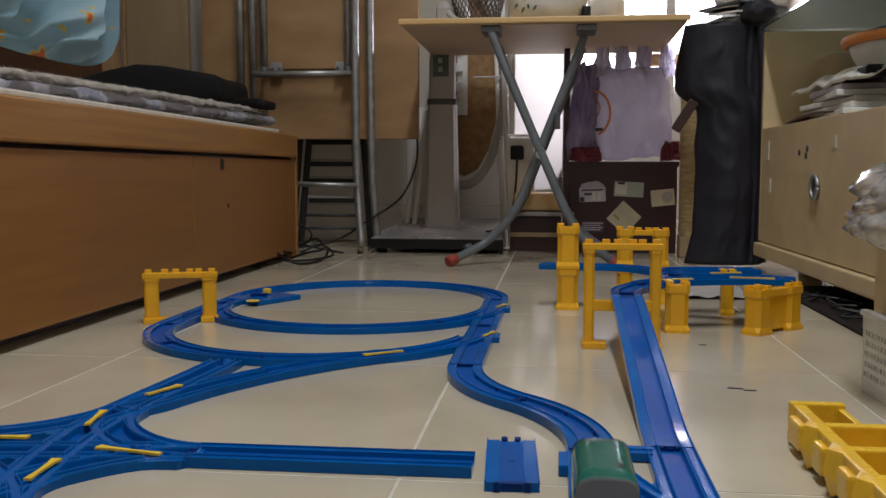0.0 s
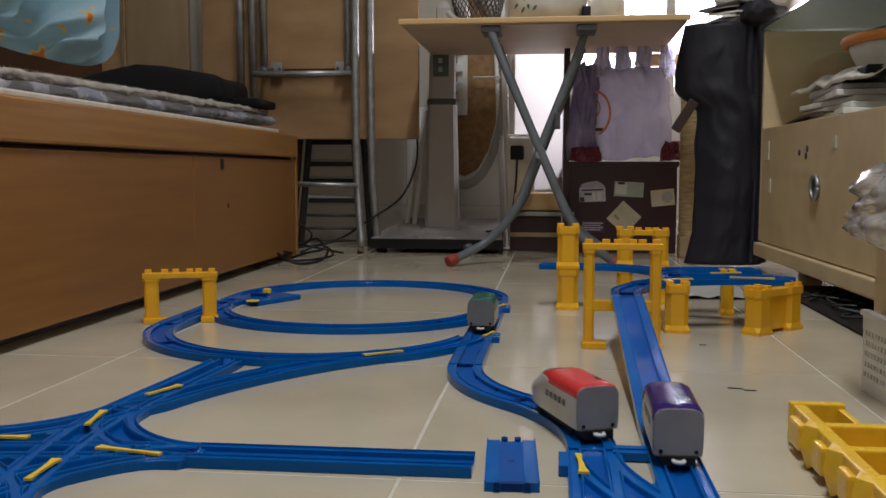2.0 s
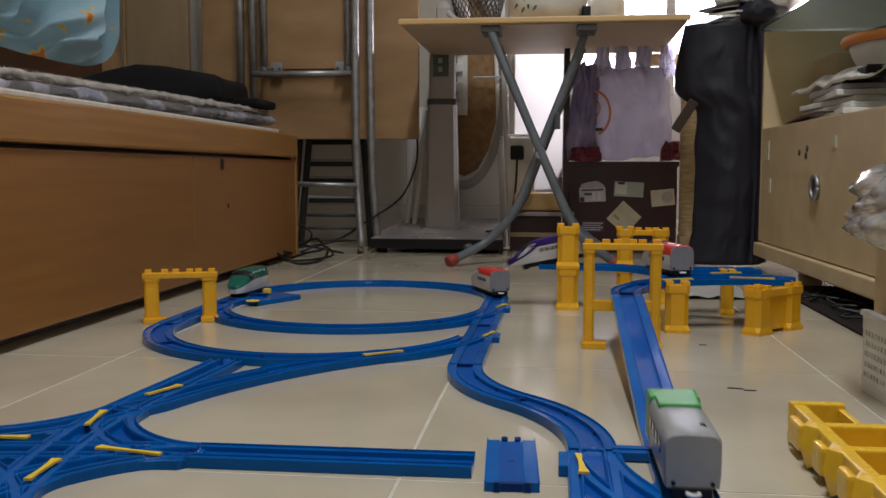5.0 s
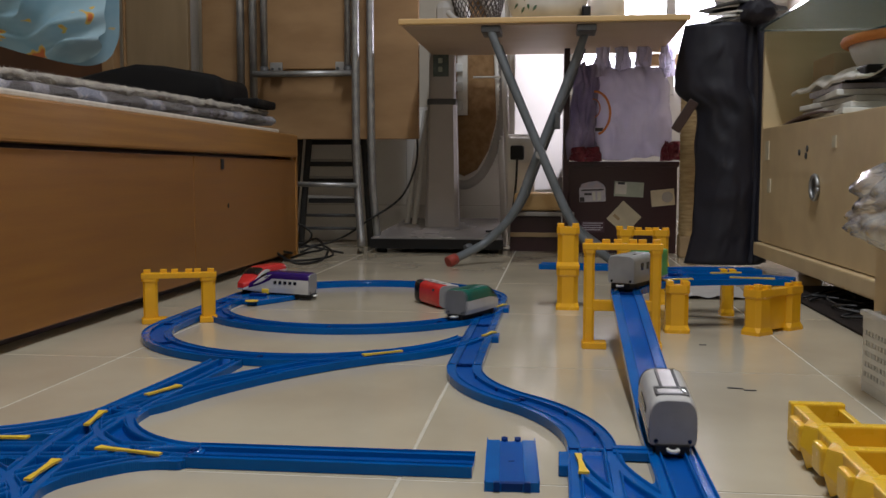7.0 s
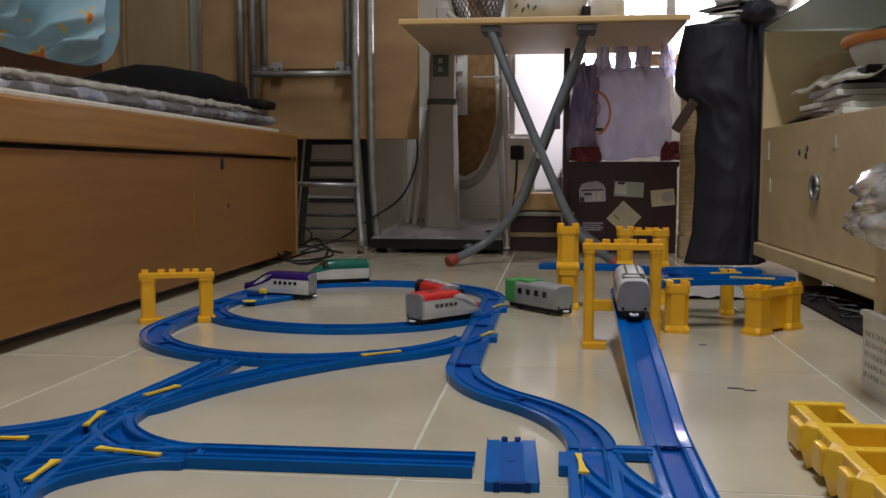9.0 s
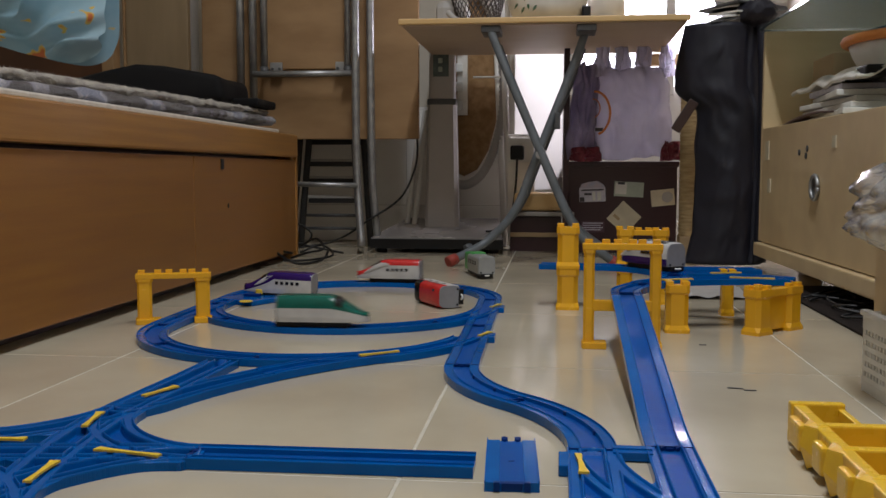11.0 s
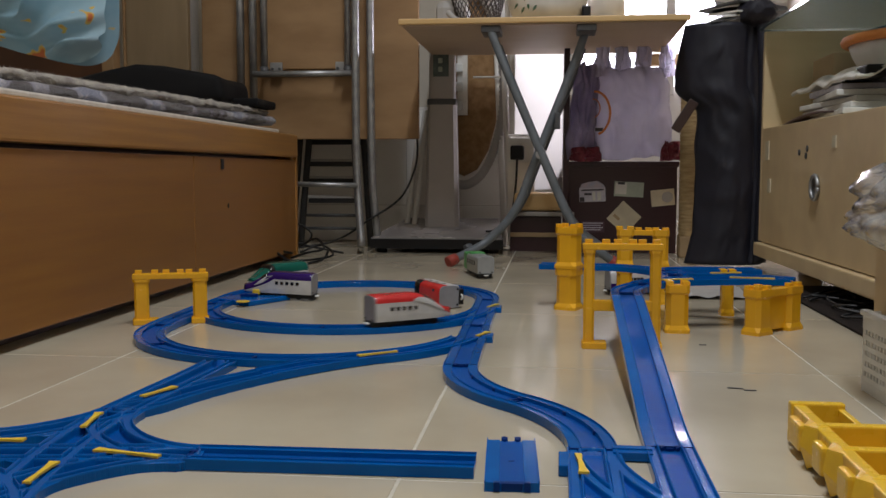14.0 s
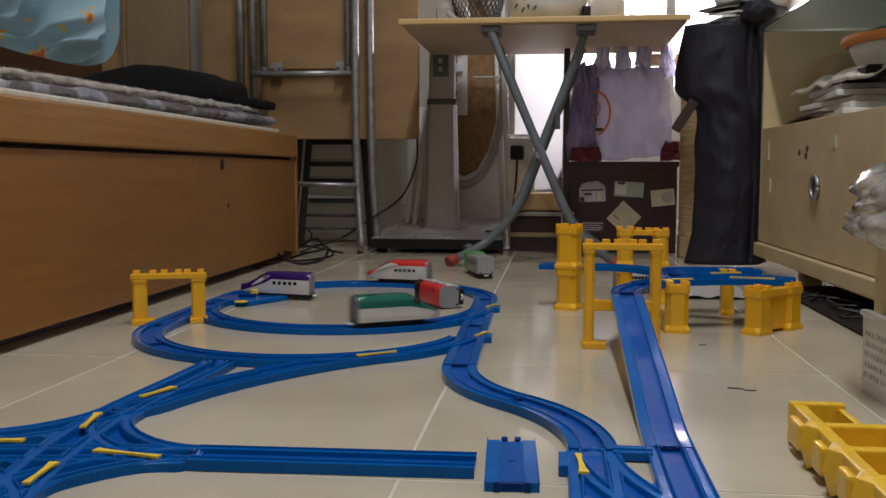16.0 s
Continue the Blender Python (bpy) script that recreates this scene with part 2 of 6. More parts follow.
def grid_bm(nx, ny, f):
    bm = bmesh.new()
    vs = [[bm.verts.new(f(i / nx, j / ny)) for j in range(ny + 1)] for i in range(nx + 1)]
    for i in range(nx):
        for j in range(ny):
            bm.faces.new((vs[i][j], vs[i + 1][j], vs[i + 1][j + 1], vs[i][j + 1])).smooth = True
    return bm


def shell(ob, thick):
    md = ob.modifiers.new("thickness", "SOLIDIFY")
    md.thickness, md.offset = thick, 0
    return ob


# ---- the room ----
TILE_W, X0, Y0 = 0.40, -0.1093, 0.6531
WEST, EAST, SOUTH, NORTH = -1.75, 1.05, -1.6, 2.95


def room():
    floor = solid("floor", box_bm(WEST, EAST, SOUTH, 4.6, -0.06, -0.0005), GROUT, "cream glazed floor tiles with pale joints", "floor", kind="structure")
    t = TILE_W / 2 - 0.0014
    bm = box_bm(-t, t, -t, t, -0.006, 0.0, 0.0004)
    me = mesh_of("tile", bm, TILE)
    for i in range(-4, 3):
        for j in range(-5, 10):
            x, y = X0 + (i + 0.5) * TILE_W, Y0 + (j + 0.5) * TILE_W
            if x + t < EAST + 0.3 and y + t < 4.6:
                part_mesh("tile", me, floor, pose(x, y, 0))
    solid("wall_west", box_bm(WEST - 0.1, WEST, SOUTH, NORTH, 0, 2.5), WALL, "cream painted wall behind the bed", "wall", kind="structure")
    solid("wall_east", box_bm(EAST, EAST + 0.1, SOUTH, 4.6, 0, 2.5), WALL, "cream painted wall behind the cabinet", "wall", kind="structure")
    solid("wall_south", box_bm(WEST - 0.1, EAST + 0.1, SOUTH - 0.1, SOUTH, 0, 2.5), WALL, "cream painted wall", "wall", kind="structure")
    solid("wall_north", box_bm(WEST - 0.1, -0.13, NORTH, NORTH + 0.1, 0, 2.5), WALL, "cream painted wall with scuffs", "wall", kind="structure")
    solid("wall_kitchen", box_bm(-0.23, EAST + 0.1, 4.6, 4.7, 0, 2.5), WALL_TILE, "white tiled wall of the lit room behind", "wall", kind="structure")
    solid("wall_kitchen_side", box_bm(-0.33, -0.23, NORTH + 0.1, 4.7, 0, 2.5), WALL_TILE, "white wall of the lit room behind", "wall", kind="structure")
    solid("ceiling", box_bm(WEST - 0.1, EAST + 0.1, SOUTH - 0.1, 4.7, 2.5, 2.6), CEILING, "white painted ceiling", "ceiling", kind="structure")
    # low wall tiles behind the scale
    dado = solid("trim", box_bm(WEST, -0.13, NORTH - 0.008, NORTH, 0, 0.42), WALL_TILE, "row of pale wall tiles with thin joints", "wall tiles", kind="structure")
    for z0, z1 in ((0.002, 0.113), (0.1155, 0.418)):
        me = mesh_of("tile", box_bm(-0.1643, 0.1643, -0.004, 0, z0, z1, 0.001), DADO)
        for i in range(4):
            part_mesh("tile", me, dado, pose(-0.30 - i * 0.33, NORTH - 0.008, 0))


# ---- rails ----
RAIL_W, RAIL_H, R = 0.038, 0.009, 0.217


def line(p, heading, length, n=None):
    """Points (x, y, heading) of a straight run."""
    n = n or max(2, int(length / 0.02))
    a = radians(heading)
    return [(p[0] + math.cos(a) * length * i / n, p[1] + math.sin(a) * length * i / n, heading) for i in range(n + 1)]


def arc(p, heading, angle, r=R):
    """Points of an arc that turns by angle degrees (left is positive)."""
    n = max(3, int(abs(angle) / 4))
    s = 1 if angle > 0 else -1
    a = radians(heading)
    cx, cy = p[0] - s * r * math.sin(a), p[1] + s * r * math.cos(a)
    out = []
    for i in range(n + 1):
        b = radians(heading + angle * i / n)
        out.append((cx + s * r * math.sin(b), cy - s * r * math.cos(b), heading + angle * i / n))
    return out


def ease(p, hp, q, hq, n=12):
    """A soft run from the joint p with heading hp to the joint q with heading hq."""
    a, b = radians(hp), radians(hq)
    d = math.hypot(q[0] - p[0], q[1] - p[1])
    out = []
    for i in range(n + 1):
        t = i / n
        h0, h1, h2, h3 = 2 * t ** 3 - 3 * t ** 2 + 1, t ** 3 - 2 * t ** 2 + t, -2 * t ** 3 + 3 * t ** 2, t ** 3 - t ** 2
        x = h0 * p[0] + h1 * d * math.cos(a) + h2 * q[0] + h3 * d * math.cos(b)
        y = h0 * p[1] + h1 * d * math.sin(a) + h2 * q[1] + h3 * d * math.sin(b)
        g0, g1, g2, g3 = 6 * t * t - 6 * t, 3 * t * t - 4 * t + 1, -6 * t * t + 6 * t, 3 * t * t - 2 * t
        dx = g0 * p[0] + g1 * d * math.cos(a) + g2 * q[0] + g3 * d * math.cos(b)
        dy = g0 * p[1] + g1 * d * math.sin(a) + g2 * q[1] + g3 * d * math.sin(b)
        out.append((x, y, math.degrees(math.atan2(dy, dx))))
    return out


PROFILE = [(-0.0190, 0.0), (-0.0190, 0.0080), (-0.0187, 0.0085), (-0.0181, 0.0085), (-0.0178, 0.0068), (-0.0100, 0.0068), (-0.0098, 0.0081), (-0.0089, 0.0081),
           (-0.0086, 0.0044), (0.0086, 0.0044), (0.0089, 0.0081), (0.0098, 0.0081), (0.0100, 0.0068), (0.0178, 0.0068), (0.0181, 0.0085), (0.0187, 0.0085),
           (0.0190, 0.0080), (0.0190, 0.0)]


def sweep(bm, run, heights=None, lift=0.0, profile=PROFILE):
    rings = []
    for i, (x, y, h) in enumerate(run):
        a = radians(h)
        z = lift + (heights[i] if heights else 0.0)
        rings.append([bm.verts.new((x - math.sin(a) * u, y + math.cos(a) * u, z + w)) for u, w in profile])
    n = len(profile)
    for a, b in zip(rings, rings[1:]):
        for k in range(n):
            bm.faces.new((a[k], a[(k + 1) % n], b[(k + 1) % n], b[k])).material_index = 1 if k == n // 2 - 1 else 0
    bm.faces.new(list(reversed(rings[0])))
    bm.faces.new(rings[-1])
    return bm


def off_line(run, gx, gy):
    """Each grid point's distance from a run; far off beyond its ends."""
    best = np.full(gx.shape, 1.0)
    n = len(run) - 1
    for i in range(n):
        ax, ay, bx, by = run[i][0], run[i][1], run[i + 1][0], run[i + 1][1]
        dx, dy = bx - ax, by - ay
        t = ((gx - ax) * dx + (gy - ay) * dy) / max(1e-12, dx * dx + dy * dy)
        d = np.hypot(gx - ax - np.clip(t, 0, 1) * dx, gy - ay - np.clip(t, 0, 1) * dy)
        if i == 0:
            d = np.where(t < 0, 1.0, d)
        if i == n - 1:
            d = np.where(t > 1, 1.0, d)
        best = np.minimum(best, d)
    return best


def moulded_point(parent, runs, low_y=-9.0, lift=0.0, step=0.00036, name="point_rail", fillet=0.011, low_x=-9.0, pocket=0.0008):
    """A point or crossing: the wheel ways of its runs cut through each other's ribs and leave pockets between them."""
    xs = [p[0] for r in runs for p in r]
    ys = [p[1] for r in runs for p in r]
    gx, gy = np.meshgrid(np.arange(max(low_x, min(xs) - 0.024), max(xs) + 0.024, step), np.arange(max(low_y, min(ys) - 0.024), max(ys) + 0.024, step), indexing="ij")
    ds = np.array([off_line(r, gx, gy) for r in runs])
    soft = lambda q: np.clip(0.5 - q / (step * 2.5), 0, 1)
    way = soft(np.abs(ds - 0.0140) - 0.0032).max(axis=0)
    ribs = np.maximum(soft(np.abs(ds - 0.0092) - 0.0009), soft(np.abs(ds - 0.0183) - 0.0009)).max(axis=0)
    sd = ds[0] - 0.0190
    for d in ds[1:]:
        b = d - 0.0190
        k = np.maximum(fillet - np.abs(sd - b), 0) / fillet
        sd = np.minimum(sd, b) - k * k * fillet / 4
    plate = soft(0.0190 - ds.min(axis=0))
    h = pocket + (0.0064 - pocket) * np.maximum(way, plate)
    h = h + (0.0086 - h) * ribs * (1 - way)
    sx, sy = np.gradient(sd, step)
    push = np.clip(sd, 0, 1.5 * step)
    px, py = gx - sx * push, gy - sy * push
    inside = sd < 1.05 * step
    keep = inside[:-1, :-1] & inside[1:, :-1] & inside[:-1, 1:] & inside[1:, 1:]
    used = np.zeros(inside.shape, bool)
    for a, b in ((slice(None, -1), slice(None, -1)), (slice(1, None), slice(None, -1)), (slice(None, -1), slice(1, None)), (slice(1, None), slice(1, None))):
        used[a, b] |= keep
    index = np.full(inside.shape, -1)
    index[used] = np.arange(used.sum())
    verts = np.stack([px[used], py[used], h[used] + lift], 1).tolist()
    I, J = np.nonzero(keep)
    faces = np.stack([index[I, J], index[I + 1, J], index[I + 1, J + 1], index[I, J + 1]], 1).tolist()
    # side walls down to the floor along the outline
    count = collections.Counter()
    for f in faces:
        for a, b in zip(f, f[1:] + f[:1]):
            count[(a, b)] += 1
    rim = [(a, b) for a, b in count if (b, a) not in count]
    top, low = {}, {}
    for a, b in rim:
        for v in (a, b):
            if v not in top:
                top[v] = len(verts)
                verts.append(verts[v])
                low[v] = len(verts)
                verts.append([verts[v][0], verts[v][1], lift])
        faces.append([top[b], top[a], low[a], low[b]])
    me = bpy.data.meshes.new(name)
    me.from_pydata(verts, [], faces)
    me.materials.append(BLUE)
    me.materials.append(BLUE_MATTE)
    deep = np.zeros(len(faces), np.int32)
    deep[:len(I)] = h[I, J] < pocket + 0.0008
    me.polygons.foreach_set("material_index", deep)
    me.shade_smooth()
    return part_mesh(name, me, parent)


def joint_mesh():
    bm = bmesh.new()
    for s in (-1, 1):
        add_disc(bm, (0.0005, s * 0.0058, 0.0062), "z", 0.0021, 0.0028, 10)
        add_box(bm, -0.0038, 0.0002, s * 0.0058 - 0.0010, s * 0.0058 + 0.0010, 0.0046, 0.0070)
    prism(bm, [(-0.0028, -0.0030), (-0.0028, 0.0030), (0.0012, 0.0018), (0.0012, -0.0018)], 0.0040, 0.0062)
    add_box(bm, -0.0004, 0.0004, -0.0186, 0.0186, 0.0042, 0.0072)
    return mesh_of("joint", bm, BLUE_DARK)


def rail_piece(parent, run, name="rail_piece", heights=None, lift=0.0, joint=True):
    ob = part(name, sweep(bmesh.new(), run, heights, lift), BLUE, parent)
    ob.data.materials.append(BLUE_MATTE)
    if joint:
        x, y, h = run[0]
        part_mesh("joint", JOINT, ob, pose(x, y, lift + (heights[0] if heights else 0), 0, 0, h), "dark clip joint between rails")
    if joint and not heights and len(run) > 8:
        # small moulded tabs on the inner rib
        for i in range(3, len(run) - 2, 4):
            x, y, h = run[i]
            a = radians(h)
            part_mesh("rib_tab", TAB, ob, pose(x + math.sin(a) * 0.0085, y - math.cos(a) * 0.0085, lift, 0, 0, h))
    return ob


def lever(parent, x, y, heading, z=0.0, length=0.046):
    """The yellow throw of a point."""
    bm = bmesh.new()
    vs = [(-length / 2, -0.0028), (-length / 2, 0.0028), (-0.006, 0.0016), (length * 0.28, 0.0024), (length / 2, 0.0040), (length / 2, -0.0040), (length * 0.28, -0.0024), (-0.006, -0.0016)]
    lo = [bm.verts.new((u, w, 0.0080)) for u, w in vs]
    hi = [bm.verts.new((u, w, 0.0098)) for u, w in vs]
    bm.faces.new(hi)
    bm.faces.new(list(reversed(lo)))
    for k in range(8):
        bm.faces.new((lo[k], lo[(k + 1) % 8], hi[(k + 1) % 8], hi[k]))
    ob = part("point_lever", bm, LEVER, parent, "yellow plastic point lever")
    ob.matrix_basis = pose(x, y, z, 0, 0, heading)
    return ob


# the runs of the floor layout: a loop, an outer bow, a branch and the S to the near point
LX, RX, FAR_Y, NEAR_Y = -0.530, -0.096, 1.570, 1.470
RUN_S_OUT = line((0.030, 0.40), 90, 0.32) + arc((0.030, 0.72), 90, 45)[1:]
x, y, h = RUN_S_OUT[-1]
RUN_S_BACK = arc((x, y), 135, -45)
SX, SY = RUN_S_BACK[-1][0], RUN_S_BACK[-1][1]
RUN_RIGHT = ease((SX, SY), 90, (RX, FAR_Y), 90, 22)
RUN_FAR = arc((RX, FAR_Y), 90, 180)
RUN_LEFT = line((LX, FAR_Y), 270, FAR_Y - NEAR_Y)
RUN_NEAR = arc((LX, NEAR_Y), 270, 180)
RUN_LOOP_RIGHT = line((RX, NEAR_Y), 90, FAR_Y - NEAR_Y)


def layout():
    th = thing("toy_railway_layout", "blue plastic toy railway loop with yellow point levers on floor tiles", "toy track")
    quarter = lambda run, k, n: run[len(run) * k // n: len(run) * (k + 1) // n + 1]
    for k in range(4):
        rail_piece(th, quarter(RUN_FAR, k, 4))
        rail_piece(th, quarter(RUN_NEAR, k, 4), lift=0.0003)
    rail_piece(th, RUN_LEFT, lift=0.0002)
    # right-hand straight with two points
    half = len(RUN_RIGHT) // 2
    for a, b in ((0, half), (half, len(RUN_RIGHT) - 1)):
        ob = rail_piece(th, RUN_RIGHT[a:b + 1], "point_rail", lift=0.0006)
        x, y, h = RUN_RIGHT[(a + b) // 2]
        bm = box_bm(0.012, 0.027, -0.016, 0.016, 0.0, 0.0080, 0.001)
        bmesh.ops.transform(bm, matrix=pose(x, y + (0.055 if a else 0.065), 0), verts=bm.verts)
        part("lever_bed", bm, BLUE, ob)
        lever(ob, x + 0.013, y + (0.055 if a else 0.065), 70, 0.0006, 0.034)
    # outer bow under the arch
    OX = -0.532
    rail_piece(th, line((OX, NEAR_Y), 270, 0.214), "point_rail", lift=0.0009)
    bow = arc((OX, 1.256), 270, 165)
    for k in range(4):
        rail_piece(th, quarter(bow, k, 4), lift=0.0005)
    # inner bed of the left point
    bm = bmesh.new()
    add_box(bm, -0.045, 0.035, -0.05, 0.05, 0, 0.0086, pose(-0.487, 1.545, 0, 0, 0, -28), 0.002)
    left = part("point_bed", bm, BLUE, th)
    part("lever_housing", box_bm(-0.014, 0.014, -0.006, 0.006, 0.0086, 0.0135, 0.001, pose(-0.497, 1.545, 0)), BLUE_DARK, left)
    part("lever_knob", box_bm(-0.006, 0.006, -0.006, 0.006, 0.0100, 0.0190, 0.0015, pose(-0.490, 1.565, 0)), LEVER, left, "yellow lever knob")
    part("lever_plate", disc_bm((-0.489, 1.485, 0.0088), "z", 0.011, 0.0014), LEVER, left, "flat yellow plate")
    # branch from the bow to the crossing
    br = ease((-0.195, 1.077), 219, (-0.366, 0.828), 253, 14)
    n = len(br) // 2
    rail_piece(th, br[:n + 1], "point_rail", lift=0.0008)
    lever(th, -0.196, 1.065, 217, 0.0015, 0.05)
    xb, yb, hb = br[-1]
    # stub beside it and the crossing
    stub = moulded_point(th, [br[n:] + ease((xb, yb), hb, (-0.383, 0.80), 266, 6)[1:], ease((-0.366, 1.018), 268, (-0.383, 0.80), 266)])
    lever(stub, -0.374, 0.862, 70, 0.0, 0.045)
    part_mesh("joint", JOINT, stub, pose(-0.383, 0.8005, 0, 0, 0, 86), "dark clip joint between rails")
    cross = moulded_point(th, [ease((-0.383, 0.80), 266, (-0.352, 0.54), 282), ease((-0.383, 0.80), 267, (-0.47, 0.700), 188), ease((-0.383, 0.80), 267, (-0.272, 0.677), 359),
                               ease((-0.272, 0.677), 180, (-0.50, 0.655), 182), ease((-0.272, 0.677), 181, (-0.385, 0.555), 250), ease((-0.50, 0.650), 0, (-0.352, 0.54), 290)],
                          name="crossing_rail", low_y=0.56, low_x=-0.49)
    lever(cross, -0.389, 0.755, 100, 0.0002)
    lever(cross, -0.318, 0.667, 168, 0.0002, 0.056)
    lever(cross, -0.3585, 0.617, 95, 0.0002)
    lever(cross, -0.436, 0.690, 5, 0.0002)
    # loose straight towards the near point
    rail_piece(th, line((-0.272, 0.677), 0.5, 0.214), lift=0.0004)
    # S bend
    n = len(RUN_S_OUT)
    rail_piece(th, RUN_S_OUT[n - 12:], lift=0.0004)
    rail_piece(th, RUN_S_BACK, lift=0.0002)
    return th


DECK = 0.061
UP_TOP = (0.088, 1.20)
RUN_DECK = ease(UP_TOP, 90, (0.160, 1.365), 62, 8) + ease((0.160, 1.365), 62, (0.168, 1.46), 112, 8)[1:] + ease((0.168, 1.46), 112, (0.09, 1.545), 165, 8)[1:] + line((0.09, 1.545), 173, 0.115, 6)[1:]
RUN_UP = ease((0.0895, 0.735), 90, UP_TOP, 90, 24)


def climb(y):
    t = min(1.0, max(0.0, (y - 0.735) / (1.20 - 0.735)))
    if t < 0.15:
        f = t * t / 0.30
    elif t > 0.85:
        f = 0.85 - (1 - t) ** 2 / 0.30
    else:
        f = 0.075 + (t - 0.15)
    return DECK * f / 0.85


def ramp_line():
    th = thing("toy_railway_incline", "blue plastic toy railway incline climbing to a raised deck", "toy track")
    hs = [climb(p[1]) for p in RUN_UP]
    rail_piece(th, RUN_UP[:13], "incline_rail", hs[:13])
    rail_piece(th, RUN_UP[12:], "incline_rail", hs[12:], joint=False)
    n = len(RUN_DECK)
    for k in range(4):
        seg = RUN_DECK[(n - 1) * k // 4:(n - 1) * (k + 1) // 4 + 1]
        rail_piece(th, seg, "deck_rail", [DECK] * len(seg))
    # deck point and its other branch
    seg = ease((0.120, 1.300), 66, (0.325, 1.372), -4, 10)
    ob = rail_piece(th, seg, "deck_rail", [DECK + 0.0006] * len(seg))
    seg = ease((0.170, 1.425), 60, (0.330, 1.372), -30, 10)
    rail_piece(th, seg, "deck_rail", [DECK + 0.0010] * len(seg))
    seg = ease((0.172, 1.47), 80, (0.31, 1.50), 10, 10)
    rail_piece(th, seg, "deck_rail", [DECK + 0.0014] * len(seg))
    lever(ob, 0.168, 1.335, 20, DECK + 0.001)
    lever(ob, 0.275, 1.365, -8, DECK + 0.001, 0.06)
    lever(ob, 0.250, 1.43, 15, DECK + 0.001)
    # near double point on the floor
    for x in (0.0895, 0.0295):
        rail_piece(th, line((x, 0.38), 90, 0.14), "point_rail")
    near2 = moulded_point(th, [line((0.0895, 0.52), 90, 0.215), line((0.0295, 0.52), 90, 0.200), ease((0.0295, 0.715), 271, (0.0895, 0.545), 294)], low_y=0.52, pocket=0.0036)
    part_mesh("joint", JOINT, near2, pose(0.0295, 0.7195, 0, 0, 0, 90), "dark clip joint between rails")
    part("tie_bar", box_bm(0.045, 0.075, 0.712, 0.732, 0.001, 0.0078, 0.0006), BLUE, near2)
    part("tie_rib", box_bm(0.045, 0.075, 0.719, 0.725, 0.006, 0.0092, 0.0006), BLUE, near2)
    part("lever_bed", box_bm(0.004, 0.012, 0.672, 0.707, 0.0, 0.0086, 0.001), BLUE, near2)
    lever(near2, 0.0200, 0.676, 274, 0.0006, 0.044)
    return th


def half_rail():
    th = thing("loose_half_rail", "loose blue plastic half-length rail lying on the floor", "toy track", pose(-0.0305, 0.687, 0, 0, 0, 93.0))
    run = line((-0.052, 0), 0, 0.104, 4)
    flat_profile = [(-0.0190, 0.0), (-0.0190, 0.0084), (-0.0182, 0.0084), (-0.0180, 0.0066), (-0.0088, 0.0066), (-0.0086, 0.0056),
                    (0.0086, 0.0056), (0.0088, 0.0066), (0.0180, 0.0066), (0.0182, 0.0084), (0.0190, 0.0084), (0.0190, 0.0)]
    body = part("rail_piece", sweep(bmesh.new(), run, None, 0.0, flat_profile), BLUE, th)
    body.data.materials.append(BLUE_MATTE)
    bm = bmesh.new()
    for u in (-0.0052, 0.0052):
        add_box(bm, 0.0500, 0.0555, u - 0.0012, u + 0.0012, 0.001, 0.0076, None, 0.0004)
        add_disc(bm, (0.0560, u, 0.0043), "z", 0.0026, 0.0066, 12)
    part("clip", bm, BLUE_DARK, body)
    bm = bmesh.new()
    for u in (-0.0105, 0.0105):
        add_box(bm, -0.0545, -0.0505, u - 0.0022, u + 0.0022, 0.001, 0.0074, None, 0.0005)
    part("clip", bm, BLUE_DARK, body)
    bm = bmesh.new()
    prism(bm, [(-0.0524, -0.0072), (-0.0524, 0.0072), (-0.0470, 0.0085), (-0.0470, -0.0085)], 0.0010, 0.0060)
    part("slot", bm, BLUE_DARK, body)
    part("seam_mark", box_bm(-0.0015, 0.0015, -0.0022, 0.0022, 0.0050, 0.0059), BLUE_DARK, body)
    return th


# ---- yellow bridge blocks ----


def prism(bm, outline, z0, z1, m=None):
    lo = [bm.verts.new((u, w, z0)) for u, w in outline]
    hi = [bm.verts.new((u, w, z1)) for u, w in outline]
    n = len(outline)
    bm.faces.new(list(reversed(lo)))
    bm.faces.new(hi)
    for k in range(n):
        bm.faces.new((lo[k], lo[(k + 1) % n], hi[(k + 1) % n], hi[k]))
    if m is not None:
        bmesh.ops.transform(bm, matrix=m, verts=lo + hi)


def frustum(bm, low, high, z0, z1, m=None):
    lo = [bm.verts.new((u, w, z0)) for u, w in low]
    hi = [bm.verts.new((u, w, z1)) for u, w in high]
    n = len(low)
    for k in range(n):
        bm.faces.new((lo[k], lo[(k + 1) % n], hi[(k + 1) % n], hi[k]))
    if m is not None:
        bmesh.ops.transform(bm, matrix=m, verts=lo + hi)


def octagon(w, d, c):
    return [(-w + c, -d), (w - c, -d), (w, -d + c), (w, d - c), (w - c, d), (-w + c, d), (-w, d - c), (-w, -d + c)]


def add_post(bm, w, d, z0, z1, m=None):
    """A post with a flared foot and a collar."""
    c = min(w, d) * 0.45
    prism(bm, octagon(w * 1.12, d * 1.12, c * 0.5), z0, z0 + 0.0045, m)
    frustum(bm, octagon(w * 1.12, d * 1.12, c * 0.5), octagon(w, d, c), z0 + 0.0045, z0 + 0.0105, m)
    prism(bm, octagon(w, d, c), z0 + 0.0105, z1 - 0.013, m)
    frustum(bm, octagon(w, d, c), octagon(w * 1.08, d * 1.08, c * 0.7), z1 - 0.013, z1 - 0.010, m)
    prism(bm, octagon(w * 1.08, d * 1.08, c * 0.7), z1 - 0.010, z1 - 0.0005, m)


